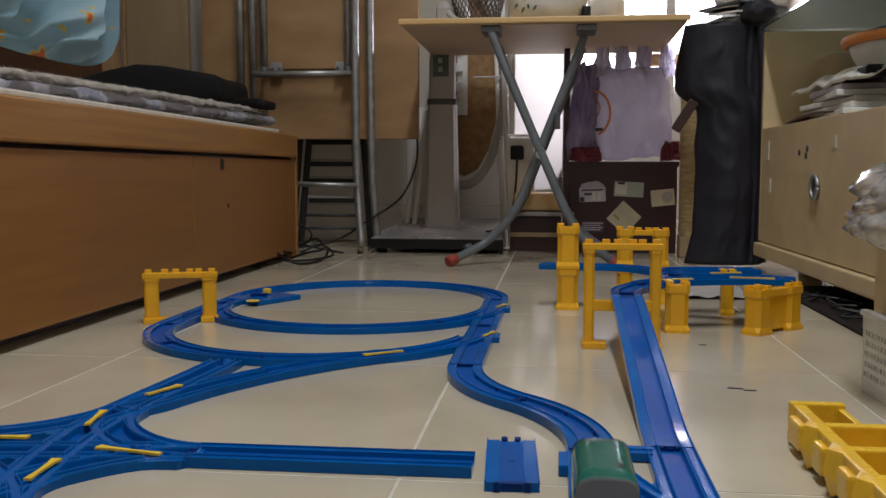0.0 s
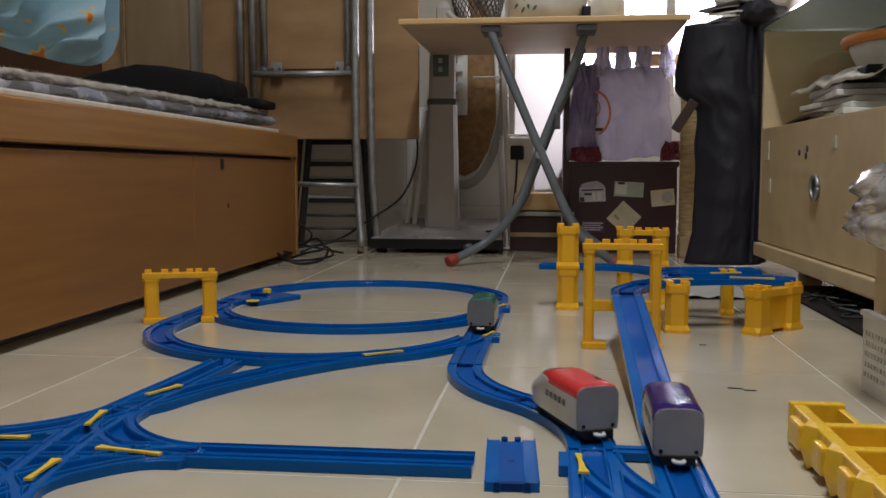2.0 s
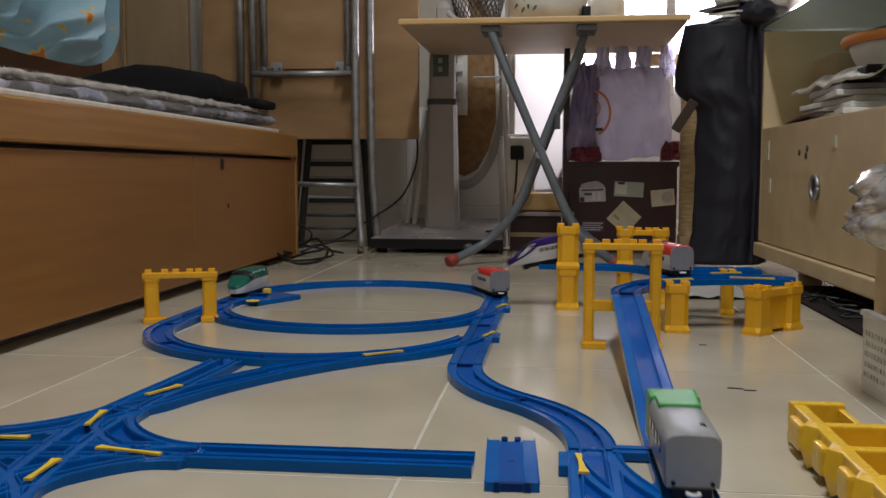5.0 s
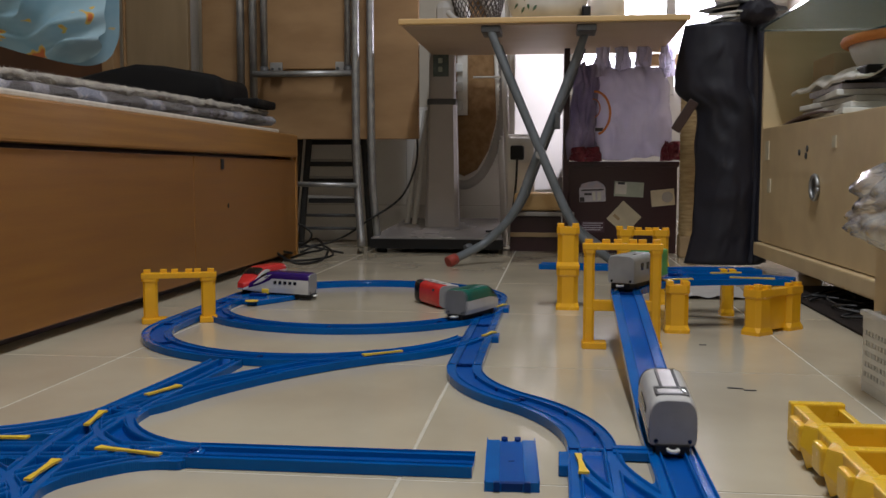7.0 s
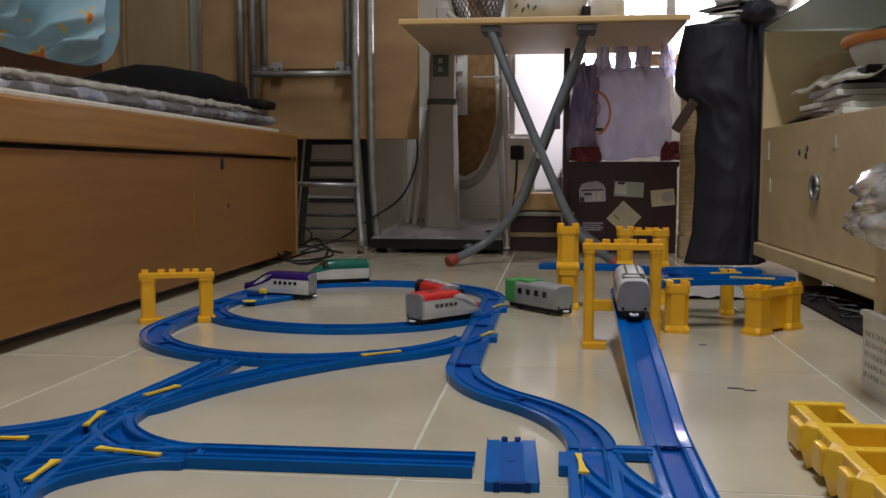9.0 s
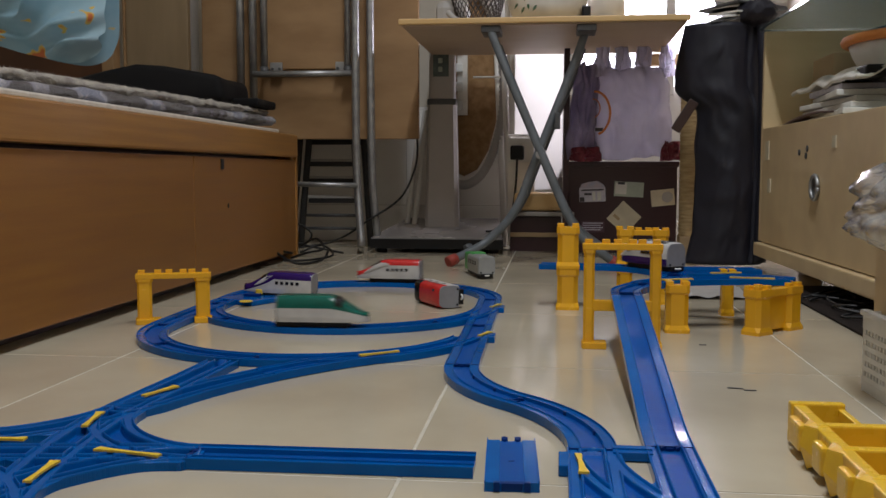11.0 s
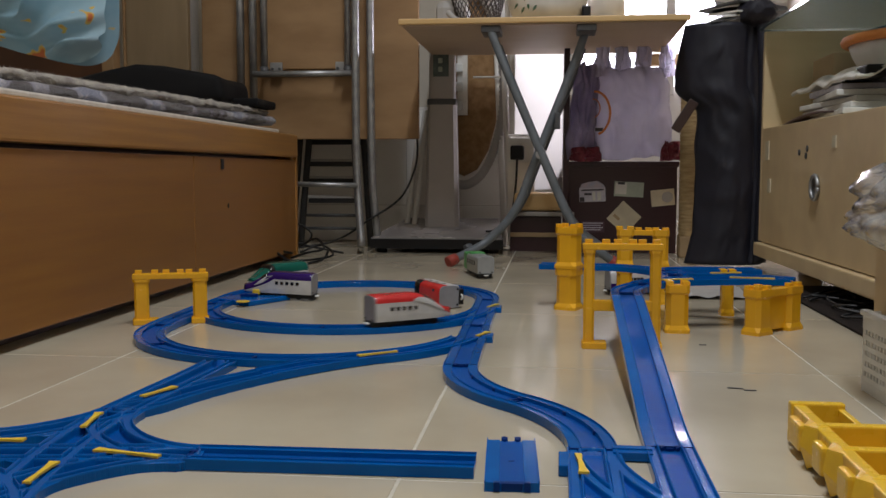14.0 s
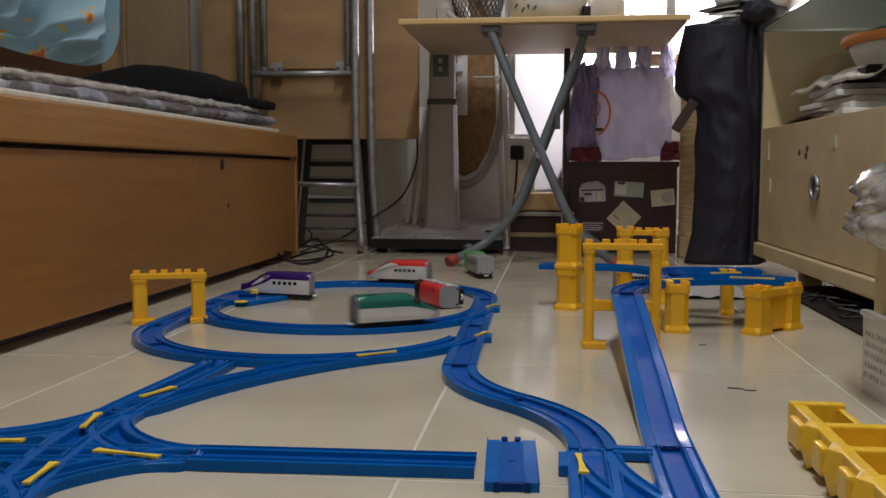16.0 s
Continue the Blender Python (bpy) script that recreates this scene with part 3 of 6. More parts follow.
def teeth(bm, spots, z, w=0.0052, hgt=0.005, m=None):
    for u, v in spots:
        add_box(bm, u - w, u + w, v - 0.004, v + 0.004, z - 0.001, z + hgt, m, 0.0007)


def block(parent, z0, hgt, w=0.0165, d=0.014, name="pier_block"):
    bm = bmesh.new()
    add_post(bm, w, d, z0, z0 + hgt)
    ob = part(name, bm, YELLOW, parent)
    bm = bmesh.new()
    teeth(bm, [(-w * 0.72, -d * 0.62), (w * 0.72, -d * 0.62), (-w * 0.72, d * 0.62), (w * 0.72, d * 0.62)], z0 + hgt)
    part("stud", bm, YELLOW, ob)
    return ob


def tower(m, levels, w=0.0165, d=0.014, label="yellow plastic bridge pier tower of stacked blocks", unit=0.066):
    th = thing("bridge_pier", label, "toy bridge pier", m, "yellow bridge piers")
    for k in range(levels):
        block(th, unit * k, unit, w, d)
    return th


def portal(name, m, label, span, hgt, post, deck_bar):
    th = thing(name, label, "toy bridge arch", m, "yellow bridge arches")
    for s in (-1, 1):
        bm = bmesh.new()
        prism(bm, octagon(post * 1.12, 0.0085, 0.003), 0.0, 0.009, pose(s * span, 0, 0))
        prism(bm, octagon(post * 0.90, 0.0068, 0.003), 0.009, hgt - 0.012, pose(s * span, 0, 0))
        prism(bm, octagon(post * 1.05, 0.0080, 0.003), hgt - 0.012, hgt - 0.004, pose(s * span, 0, 0))
        leg = part("post", bm, YELLOW, th)
        bm = bmesh.new()
        add_box(bm, s * span - (post if s < 0 else post * 1.1), s * span + (0.022 if s < 0 else post * 1.1), -0.013, 0.013, 0.0, 0.008, None, 0.0012)
        part("foot", bm, YELLOW, leg)
    bm = bmesh.new()
    add_box(bm, -span - post - 0.001, span + post + 0.001, -0.0085, 0.0085, hgt - 0.008, hgt, None, 0.0012)
    beam = part("beam", bm, YELLOW, th)
    bm = bmesh.new()
    k = span + post
    teeth(bm, [(-k * 0.86, 0), (-k * 0.42, 0), (-k * 0.12, 0), (k * 0.26, 0), (k * 0.50, 0), (k * 0.86, 0)], hgt, 0.0048, 0.0052)
    part("stud", bm, YELLOW, beam)
    if deck_bar:
        part("cross_bar", box_bm(-span, span, -0.006, 0.006, DECK - 0.014, DECK - 0.0006, 0.001), YELLOW, th)
    return th


def double_pier(m, label):
    """Two posts with a web between them."""
    th = thing("bridge_pier", label, "toy bridge pier", m, "yellow bridge piers")
    for s in (-1, 1):
        bm = bmesh.new()
        add_post(bm, 0.016, 0.013, 0, 0.062, pose(s * 0.036, 0, 0))
        ob = part("post", bm, YELLOW, th)
        bm = bmesh.new()
        teeth(bm, [(s * 0.036 - 0.010, -0.007), (s * 0.036 + 0.010, -0.007), (s * 0.036 - 0.010, 0.007), (s * 0.036 + 0.010, 0.007)], 0.0615)
        part("stud", bm, YELLOW, ob)
    part("web", box_bm(-0.026, 0.026, -0.006, 0.006, 0.004, 0.058, 0.001), YELLOW, th)
    part("rim", box_bm(-0.03, 0.03, -0.010, 0.010, 0.050, 0.0605, 0.001), YELLOW, th)
    return th


def lying_girder():
    th = thing("toy_bridge_girder", "yellow plastic bridge girders lying on their side in the corner", "toy bridge part", pose(0.196, 0.684, 0, 0, 0, 90))
    # local: x away from the eye along the side, y towards the open floor
    L, C = 0.0955, 0.0610
    bm = bmesh.new()
    add_box(bm, -2.5 * C, L, -0.004, 0.006, 0.004, 0.034, None, 0.0015)
    part("side_rail", bm, LEMON, th)
    for k in range(4):
        u = 0.029 - C * k
        bm = bmesh.new()
        # buttress between two sloping fields
        vs = [bm.verts.new(p) for p in ((u - 0.014, 0.005, 0.034), (u, 0.0125, 0.033), (u + 0.014, 0.005, 0.034), (u - 0.020, 0.005, 0.010), (u, 0.0095, 0.0), (u + 0.020, 0.005, 0.010), (u, 0.005, 0.0355), (u, 0.0150, 0.018))]
        for f in ((0, 1, 6), (1, 2, 6), (0, 3, 7), (0, 7, 1), (1, 7, 2), (2, 7, 5), (3, 4, 7), (4, 5, 7), (0, 6, 2, 5, 4, 3)):
            bm.faces.new([vs[i] for i in f])
        part("buttress", bm, LEMON, th)
        bm = bmesh.new()
        add_box(bm, u - 0.042, u - 0.018, 0.004, 0.0115, 0.007, 0.028, None, 0.003)
        part("sloping_field", bm, LEMON, th)
        part("cross_rib", box_bm(u - 0.005, u + 0.005, -0.120, 0.005, 0.003, 0.0345, 0.0015), LEMON, th)
        part("back_wall", box_bm(u - C + 0.0055, u - 0.0055, -0.062, -0.056, 0.003, 0.031, 0.001), LEMON, th)
    part("sloping_field", box_bm(0.047, 0.080, 0.004, 0.0115, 0.007, 0.028, 0.003), LEMON, th)
    part("end_plate", box_bm(L - 0.009, L + 0.001, -0.034, 0.008, 0.003, 0.0355, 0.0015), LEMON, th)
    part("end_wall", box_bm(0.0345, L - 0.0095, -0.033, -0.028, 0.003, 0.032, 0.001), LEMON, th)
    part("floor_plate", box_bm(-2.5 * C, L - 0.04, -0.120, -0.005, 0.001, 0.005, 0.001), LEMON, th)
    return th


# ---- furniture ----


def bed():
    th = thing("bed", "orange-stained plywood storage bed with a drawer front", "bed")
    XF = -0.652
    part("drawer_front", box_bm(XF - 0.025, XF, -1.2, 1.655, 0.018, 0.247, 0.002), BED_WOOD, th)
    part("end_panel", box_bm(XF - 0.025, XF, 1.657, 2.33, 0.018, 0.247, 0.002), BED_WOOD, th)
    part("side_rail", box_bm(XF - 0.03, XF + 0.006, -1.2, 2.335, 0.254, 0.310, 0.004), BED_WOOD2, th)
    part("foot_board", box_bm(WEST + 0.02, XF - 0.004, 2.305, 2.33, 0.0, 0.308, 0.002), BED_WOOD2, th)
    part("corner_post", box_bm(XF - 0.03, XF + 0.002, 2.331, 2.345, 0.0, 0.309, 0.002), BED_WOOD2, th)
    part("base_board", box_bm(WEST + 0.02, XF - 0.05, -1.2, 2.3, 0.28, 0.300), BED_WOOD, th)
    # dark board added behind the front so the gap under the bed reads as shade
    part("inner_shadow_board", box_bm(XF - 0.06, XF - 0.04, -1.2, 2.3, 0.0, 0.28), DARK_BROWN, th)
    for y, z in ((1.803, 0.243), (2.184, 0.305)):
        part("notch", box_bm(XF - 0.002, XF + 0.0015, y - 0.008, y + 0.008, z - 0.02, z), BLACK, th, "dark worn notch in the panel")
    part("keyhole", box_bm(XF - 0.002, XF + 0.001, 1.831, 1.838, 0.146, 0.155), BLACK, th)


def rolled_edge(name, y0, y1, x, z, w, hgt, mat, label, seed, rise=0.014):
    """A long folded blanket edge."""
    n, k = 120, 14
    bm = bmesh.new()
    rings = []
    for i in range(n + 1):
        y = y0 + (y1 - y0) * i / n
        ring = []
        for j in range(k):
            a = 2 * math.pi * j / k
            q = Vector((x + w * math.cos(a) * (1 if math.cos(a) > 0 else 6), y, z + rise * (y - 1.6) + hgt * math.sin(a)))
            q += noise.noise_vector(Vector((x + 9 * math.cos(a) + seed, y * 22, 3 * math.sin(a)))) * 0.006
            q += noise.noise_vector(Vector((x + 40 * math.cos(a) + seed, y * 150, 9 * math.sin(a)))) * 0.0022
            ring.append(bm.verts.new(q))
        rings.append(ring)
    for a, b in zip(rings, rings[1:]):
        for j in range(k):
            bm.faces.new((a[j], a[(j + 1) % k], b[(j + 1) % k], b[j])).smooth = True
    bm.faces.new(rings[0])
    bm.faces.new(rings[-1])
    # loose fibres along the fold
    rnd = random.Random(int(seed))
    for i in range(2600):
        y = 0.9 + (y1 - 0.9) * rnd.random()
        a = rnd.uniform(-0.9, 1.7)
        p = Vector((x + w * math.cos(a), y, z + rise * (y - 1.6) + hgt * math.sin(a)))
        d = Vector((math.cos(a) + rnd.uniform(-0.5, 0.5), rnd.uniform(-1, 1), math.sin(a) + rnd.uniform(-0.5, 0.5))).normalized() * rnd.uniform(0.002, 0.0052)
        o = Vector((0, 0.0007, 0.0004))
        q = [bm.verts.new(p + o), bm.verts.new(p - o), bm.verts.new(p + d)]
        bm.faces.new(q)
    return solid(name, bm, mat, label, "blanket", smooth=True)


def bedding():
    solid("mattress_sheet", box_bm(WEST + 0.05, -0.665, -1.2, 2.24, 0.310, 0.320, 0.003), SHEET, "thin off-white sheet edge on the bed", "sheet")
    rolled_edge("check_blanket", -1.2, 2.24, -0.690, 0.3310, 0.016, 0.0100, QUILT_BLUE, "blue-grey and black checked fleece blanket folded on the bed", 3.0)
    rolled_edge("grey_blanket", -1.2, 2.235, -0.705, 0.3500, 0.016, 0.0085, QUILT, "fluffy grey-brown blanket folded on top", 7.0, 0.016)
    # black cushion lying on the bed
    bm = bmesh.new()
    prism(bm, [(-1.03, 0.366), (-1.03, 0.420), (-0.95, 0.440), (-0.885, 0.452), (-0.82, 0.448), (-0.755, 0.436), (-0.690, 0.424), (-0.684, 0.370)], 0.0, 0.20)
    bmesh.ops.subdivide_edges(bm, edges=[g for g in bm.edges if abs(g.verts[0].co.z - g.verts[1].co.z) > 0.1], cuts=6)
    bmesh.ops.bevel(bm, geom=[g for g in bm.edges if g.calc_face_angle(0.0) > 0.6], offset=0.013, segments=3, affect="EDGES", profile=0.5)
    for v in bm.verts:
        v.co = Vector((v.co.x - 0.045, 2.02 + v.co.z, v.co.y + 0.003))
    rumpled(bm, 0.004, 11)
    solid("black_cushion", bm, CUSHION, "flat black cloth cushion lying on the bed", "cushion", smooth=True)
    solid("dark_folded_cloth", box_bm(-0.80, -0.672, 2.10, 2.24, 0.366, 0.385, 0.006), CUSHION, "dark folded cloth on the blankets", "cloth")
    solid("headboard", box_bm(-1.62, -1.195, 2.42, 2.45, 0.3, 0.78, 0.004), CARDBOARD_DARK, "dark brown wooden board behind the bed", "headboard")
    th = thing("wardrobe", "tan laminate wardrobe side standing behind the bed", "wardrobe")
    part("side_panel", box_bm(-1.155, -0.981, 2.47, 2.49, 0.0, 1.6, 0.003), WARDROBE, th)
    part("edge_strip", box_bm(-1.1625, -1.1555, 2.466, 2.49, 0.0, 1.6, 0.002), PLY, th, "orange-brown edging strip")
    solid("wooden_post", box_bm(-1.20, -1.165, 2.415, 2.455, 0.0, 1.0, 0.004), PLY, "tan wooden post beside the board", "post")
    # the bright cloth bundle
    edge = bend([(-1.60, 0, 0.72), (-1.45, 0, 0.60), (-1.32, 0, 0.535), (-1.18, 0, 0.487), (-1.06, 0, 0.463), (-1.003, 0, 0.478), (-0.980, 0, 0.535), (-0.978, 0, 0.62), (-1.01, 0, 0.74),
                 (-1.15, 0, 0.82), (-1.38, 0, 0.83), (-1.55, 0, 0.80), (-1.60, 0, 0.72)], 10)
    mid = Vector((-1.20, 0, 0.66))

    def draped(u, v):
        p = mid + (edge[min(len(edge) - 1, round(v * (len(edge) - 1)))] - mid) * u
        rho = math.hypot(p.x + 1.14, p.z - 0.74) + 0.035 * noise.noise(Vector((p.x * 6, p.z * 6, 1.0)))
        wave = math.sin(rho * 120 + 4 * noise.noise(Vector((p.x * 7, p.z * 7, 5.0))))
        fold = 0.080 * (0.5 + 0.5 * wave) ** 2 * min(1.0, 5 * (1 - u) + 0.35) * (0.55 + noise.noise(Vector((p.x * 9, p.z * 9, 8.0))))
        return (p.x * 1.035 - 0.028, 2.125 - 0.085 * (1 - u ** 2.0) - fold, 0.2192 + (p.z - 0.2192) * 1.035)
    bm = grid_bm(60, 120, draped)
    back = [bm.verts.new((p.x * 1.035 - 0.028, 2.19, 0.2192 + (p.z - 0.2192) * 1.035)) for p in edge[:-1]]
    bm.faces.new(back)
    rumpled(bm, 0.004, 16)
    m = material("cyan_printed_cotton", (0.17, 0.335, 0.43), 0.85, colour2=(0.31, 0.44, 0.50), scale=6, bump=0.3, bump_scale=80)
    nt = m.node_tree
    tc = nt.nodes.new("ShaderNodeTexCoord")
    vor = nt.nodes.new("ShaderNodeTexNoise")
    vor.inputs["Scale"].default_value, vor.inputs["Detail"].default_value = 15.0, 2.0
    nt.links.new(tc.outputs["Object"], vor.inputs["Vector"])
    ramp = nt.nodes.new("ShaderNodeValToRGB")
    e = ramp.color_ramp.elements
    e[0].position, e[0].color = 0.625, (0, 0, 0, 1)
    e[1].position, e[1].color = 0.645, (1, 1, 1, 1)
    nt.links.new(vor.outputs["Fac"], ramp.inputs[0])
    ramp2 = nt.nodes.new("ShaderNodeValToRGB")
    e = ramp2.color_ramp.elements
    e[0].position, e[0].color = 0.655, (0.60, 0.40, 0.08, 1)
    e[1].position, e[1].color = 0.70, (0.50, 0.13, 0.04, 1)
    nt.links.new(vor.outputs["Fac"], ramp2.inputs[0])
    mx = nt.nodes.new("ShaderNodeMix")
    mx.data_type = "RGBA"
    b = nt.nodes["Principled BSDF"]
    base = b.inputs["Base Color"].links[0].from_socket
    nt.links.new(ramp.outputs[0], mx.inputs["Factor"])
    nt.links.new(base, mx.inputs[6])
    nt.links.new(ramp2.outputs[0], mx.inputs[7])
    nt.links.new(mx.outputs[2], b.inputs["Base Color"])
    solid("printed_blanket", bm, m, "light blue cotton bundle with orange and yellow print", "bedding", smooth=True)


def back_left():
    # white pipe on the wall
    solid("wall_pipe", tube_bm([(-1.125, 2.86, 0.0), (-1.125, 2.86, 2.5)], 0.022, 16), WHITE_PAINT, "white painted vertical pipe beside the wall", "pipe", kind="structure")
    # folded plywood table standing on its side
    th = thing("folded_table", "folded tan plywood table with chrome tube legs, stood on end", "folding table")
    part("back_board", box_bm(-0.985, -0.375, 2.58, 2.60, 0.308, 1.05, 0.003), PLY, th)
    part("front_board", box_bm(-0.800, -0.545, 2.550, 2.575, 0.497, 1.05, 0.003), PLY, th)
    for x in (-0.855, -0.820):
        part("tube_leg", tube_bm([(x, 2.525, 0.40), (x, 2.525, 1.05)], 0.0105, 10), STEEL, th)
    part("tube_leg", tube_bm([(-0.786, 2.515, 0.495), (-0.786, 2.515, 1.05)], 0.0095, 10), STEEL, th)
    part("tube_leg", tube_bm([(-0.556, 2.515, 0.495), (-0.556, 2.515, 1.05)], 0.0095, 10), STEEL, th)
    part("tube_leg", tube_bm(bend([(-0.532, 2.50, 1.05), (-0.532, 2.50, 0.40), (-0.529, 2.50, 0.19), (-0.512, 2.47, 0.02)]), 0.0105, 10), STEEL, th)
    part("tube_leg", tube_bm(bend([(-0.500, 2.53, 1.05), (-0.497, 2.53, 0.40), (-0.494, 2.535, 0.18), (-0.480, 2.55, 0.0)]), 0.0105, 10), STEEL, th)
    part("tube_bar", tube_bm([(-0.815, 2.505, 0.480), (-0.545, 2.505, 0.480)], 0.0085, 10), STEEL, th)
    part("tube_bar", tube_bm([(-0.735, 2.49, 0.186), (-0.525, 2.49, 0.182)], 0.0070, 10), STEEL, th)
    part("tube_end", tube_bm([(-0.786, 2.513, 0.478), (-0.786, 2.513, 0.500)], 0.0115, 10), GREY_DARK, th)
    part("tube_end", tube_bm([(-0.556, 2.513, 0.478), (-0.556, 2.513, 0.500)], 0.0115, 10), GREY_DARK, th)
    for x in (-0.762, -0.580):
        br = part("bracket", box_bm(x - 0.017, x + 0.017, 2.543, 2.5495, 0.482, 0.515, 0.001), STEEL, th)
        for u in (-0.010, 0.010):
            part("screw", disc_bm((x + u, 2.541, 0.497), "y", 0.004, 0.004, 8), GREY_DARK, br)
    part("hinge_clip", disc_bm((-0.535, 2.487, 0.70), "y", 0.020, 0.012), STEEL, th)
    part("hinge_clip", disc_bm((-0.822, 2.507, 0.70), "y", 0.016, 0.012), STEEL, th)
    # dark step ladder folded behind it
    th = thing("step_ladder", "dark grey steel step ladder leaning folded against the wall", "ladder")
    for x0, x1 in ((-0.752, -0.768), (-0.722, -0.742), (-0.628, -0.562), (-0.600, -0.532)):
        part("side_rail", tube_bm([(x1, 2.70, 0.0), (x0, 2.84, 0.62)], 0.010, 8), DARK_IRON, th)
    for z in (0.142, 0.200, 0.250, 0.315):
        tread = part("tread", box_bm(-0.728, -0.585, 2.71 + 0.2 * z, 2.76 + 0.2 * z, z - 0.016, z, 0.002), DARK_IRON, th)
        part("nosing", box_bm(-0.728, -0.585, 2.705 + 0.2 * z, 2.7095 + 0.2 * z, z - 0.002, z + 0.006, 0.001), GREY_PLASTIC, tread, "pale worn nosing")
    for z in (0.052, 0.090):
        part("cross_rod", tube_bm([(-0.735, 2.72 + 0.2 * z, z), (-0.565, 2.72 + 0.2 * z, z)], 0.0045, 8), GREY_DARK, th)
    # pale leaning tubes
    th = thing("pale_rack_frame", "pale cream tube frame leaning against the wall", "rack")
    for p in (((-0.440, 2.74, 0.0), (-0.405, 2.84, 0.40)), ((-0.415, 2.72, 0.0), (-0.385, 2.83, 0.40))):
        part("tube", tube_bm(p, 0.008, 8), WHITE_PAINT, th)
    # loose black cables
    for k, pts in enumerate(([(-0.385, 2.62, 0.33), (-0.385, 2.60, 0.24), (-0.42, 2.56, 0.15), (-0.50, 2.52, 0.09), (-0.60, 2.50, 0.03), (-0.75, 2.42, 0.01)],
                             [(-0.55, 2.42, 0.006), (-0.62, 2.40, 0.022), (-0.70, 2.40, 0.035), (-0.74, 2.45, 0.02)],
                             [(-0.70, 2.32, 0.07), (-0.655, 2.355, 0.085), (-0.62, 2.36, 0.06), (-0.64, 2.36, 0.035), (-0.70, 2.33, 0.05)],
                             [(-0.648, 2.27, 0.006), (-0.60, 2.24, 0.022), (-0.565, 2.27, 0.03), (-0.60, 2.33, 0.05), (-0.645, 2.35, 0.03)],
                             [(-0.648, 2.20, 0.006), (-0.59, 2.22, 0.006), (-0.55, 2.30, 0.012), (-0.60, 2.38, 0.03), (-0.65, 2.36, 0.012)],
                             [(-0.64, 2.25, 0.02), (-0.66, 2.18, 0.03), (-0.60, 2.14, 0.006), (-0.56, 2.22, 0.006), (-0.56, 2.29, 0.02)])):
        solid("black_cable", tube_bm(bend(pts, 10), 0.0030, 6), BLACK, "thin black power cable lying loose on the floor", "cable", "loose cables")
    # platform scale
    th = thing("platform_scale", "grey platform weighing scale with a tall column and display", "scale")
    bm = bmesh.new()
    lo = [bm.verts.new(p) for p in ((-0.497, 2.51, 0.012), (-0.138, 2.51, 0.012), (-0.165, 2.86, 0.012), (-0.452, 2.86, 0.012))]
    mi = [bm.verts.new(p) for p in ((-0.497, 2.51, 0.038), (-0.138, 2.51, 0.038), (-0.165, 2.86, 0.038), (-0.452, 2.86, 0.038))]
    bm.faces.new(lo)
    bm.faces.new(mi)
    for k in range(4):
        bm.faces.new((lo[k], lo[(k + 1) % 4], mi[(k + 1) % 4], mi[k]))
    base = part("base", bm, BLACK, th, "black base")
    bm = bmesh.new()
    prism(bm, [(-0.495, 2.513), (-0.140, 2.513), (-0.170, 2.85), (-0.447, 2.85)], 0.0385, 0.0415)
    bmesh.ops.translate(bm, vec=(0, 0, 0), verts=bm.verts)
    for v in bm.verts:
        v.co.z += (v.co.y - 2.513) * 0.11
    part("platform", bm, material("worn_steel_plate", (0.33, 0.31, 0.30), 0.26, colour2=(0.25, 0.23, 0.225), scale=5, bump=0.1), th, "worn glossy grey plate")
    for x in (-0.47, -0.165):
        part("foot", disc_bm((x, 2.54, 0.006), "z", 0.014, 0.012), BLACK, base)
    bm = bmesh.new()
    prism(bm, octagon(0.040, 0.03, 0.008), 0.058, 0.412, pose(-0.325, 2.72, 0))
    for v in bm.verts:
        v.co.x = -0.325 + (v.co.x + 0.325) * (1.0 + 0.22 * (0.412 - v.co.z) / 0.35)
    part("column", bm, SCALE_GREY, th)
    part("column_collar", box_bm(-0.366, -0.284, 2.688, 2.752, 0.408, 0.425, 0.003), GREY_DARK, th)
    head = part("display_head", box_bm(-0.361, -0.289, 2.690, 2.75, 0.423, 0.64, 0.006), SCALE_GREY, th)
    part("display", box_bm(-0.349, -0.305, 2.686, 2.692, 0.487, 0.60, 0.001), DISPLAY, head, "dark display window")
    for k in range(3):
        part("button", box_bm(-0.334, -0.322, 2.683, 2.687, 0.500 + 0.024 * k, 0.514 + 0.024 * k, 0.001), PAPER_GREEN, head)
    # wall strip of switches behind the scale
    th = thing("hanging_sockets", "pale plastic strip with a row of white sockets", "socket strip")
    part("strip", box_bm(-0.292, -0.262, 2.80, 2.815, 0.385, 0.72, 0.002), WHITE_PAINT, th)
    for k in range(6):
        part("socket", box_bm(-0.296, -0.275, 2.785, 2.80, 0.40 + k * 0.055, 0.425 + k * 0.055, 0.002), WHITE_PLASTIC, th)
    # round woven board and a coiled hose on the wall
    bm = bmesh.new()
    bmesh.ops.create_uvsphere(bm, u_segments=40, v_segments=8, radius=1)
    for v in bm.verts:
        v.co = Vector((-0.275 + 0.105 * v.co.x, 2.845 + 0.014 * v.co.y, 0.475 + 0.27 * v.co.z))
    solid("woven_round_tray", bm, WICKER, "oval woven brown tray leaning on the wall", "tray", smooth=True)
    ob = thing("corrugated_hose", "pale grey corrugated drain hose looped on the wall", "hose")
    bm = bmesh.new()
    n = 150
    ring_pts = [(-0.275 + 0.120 * math.cos(a), 2.815, 0.47 + 0.29 * math.sin(a)) for a in [math.radians(-120 + 230 * k / n) for k in range(n + 1)]]
    prev = None
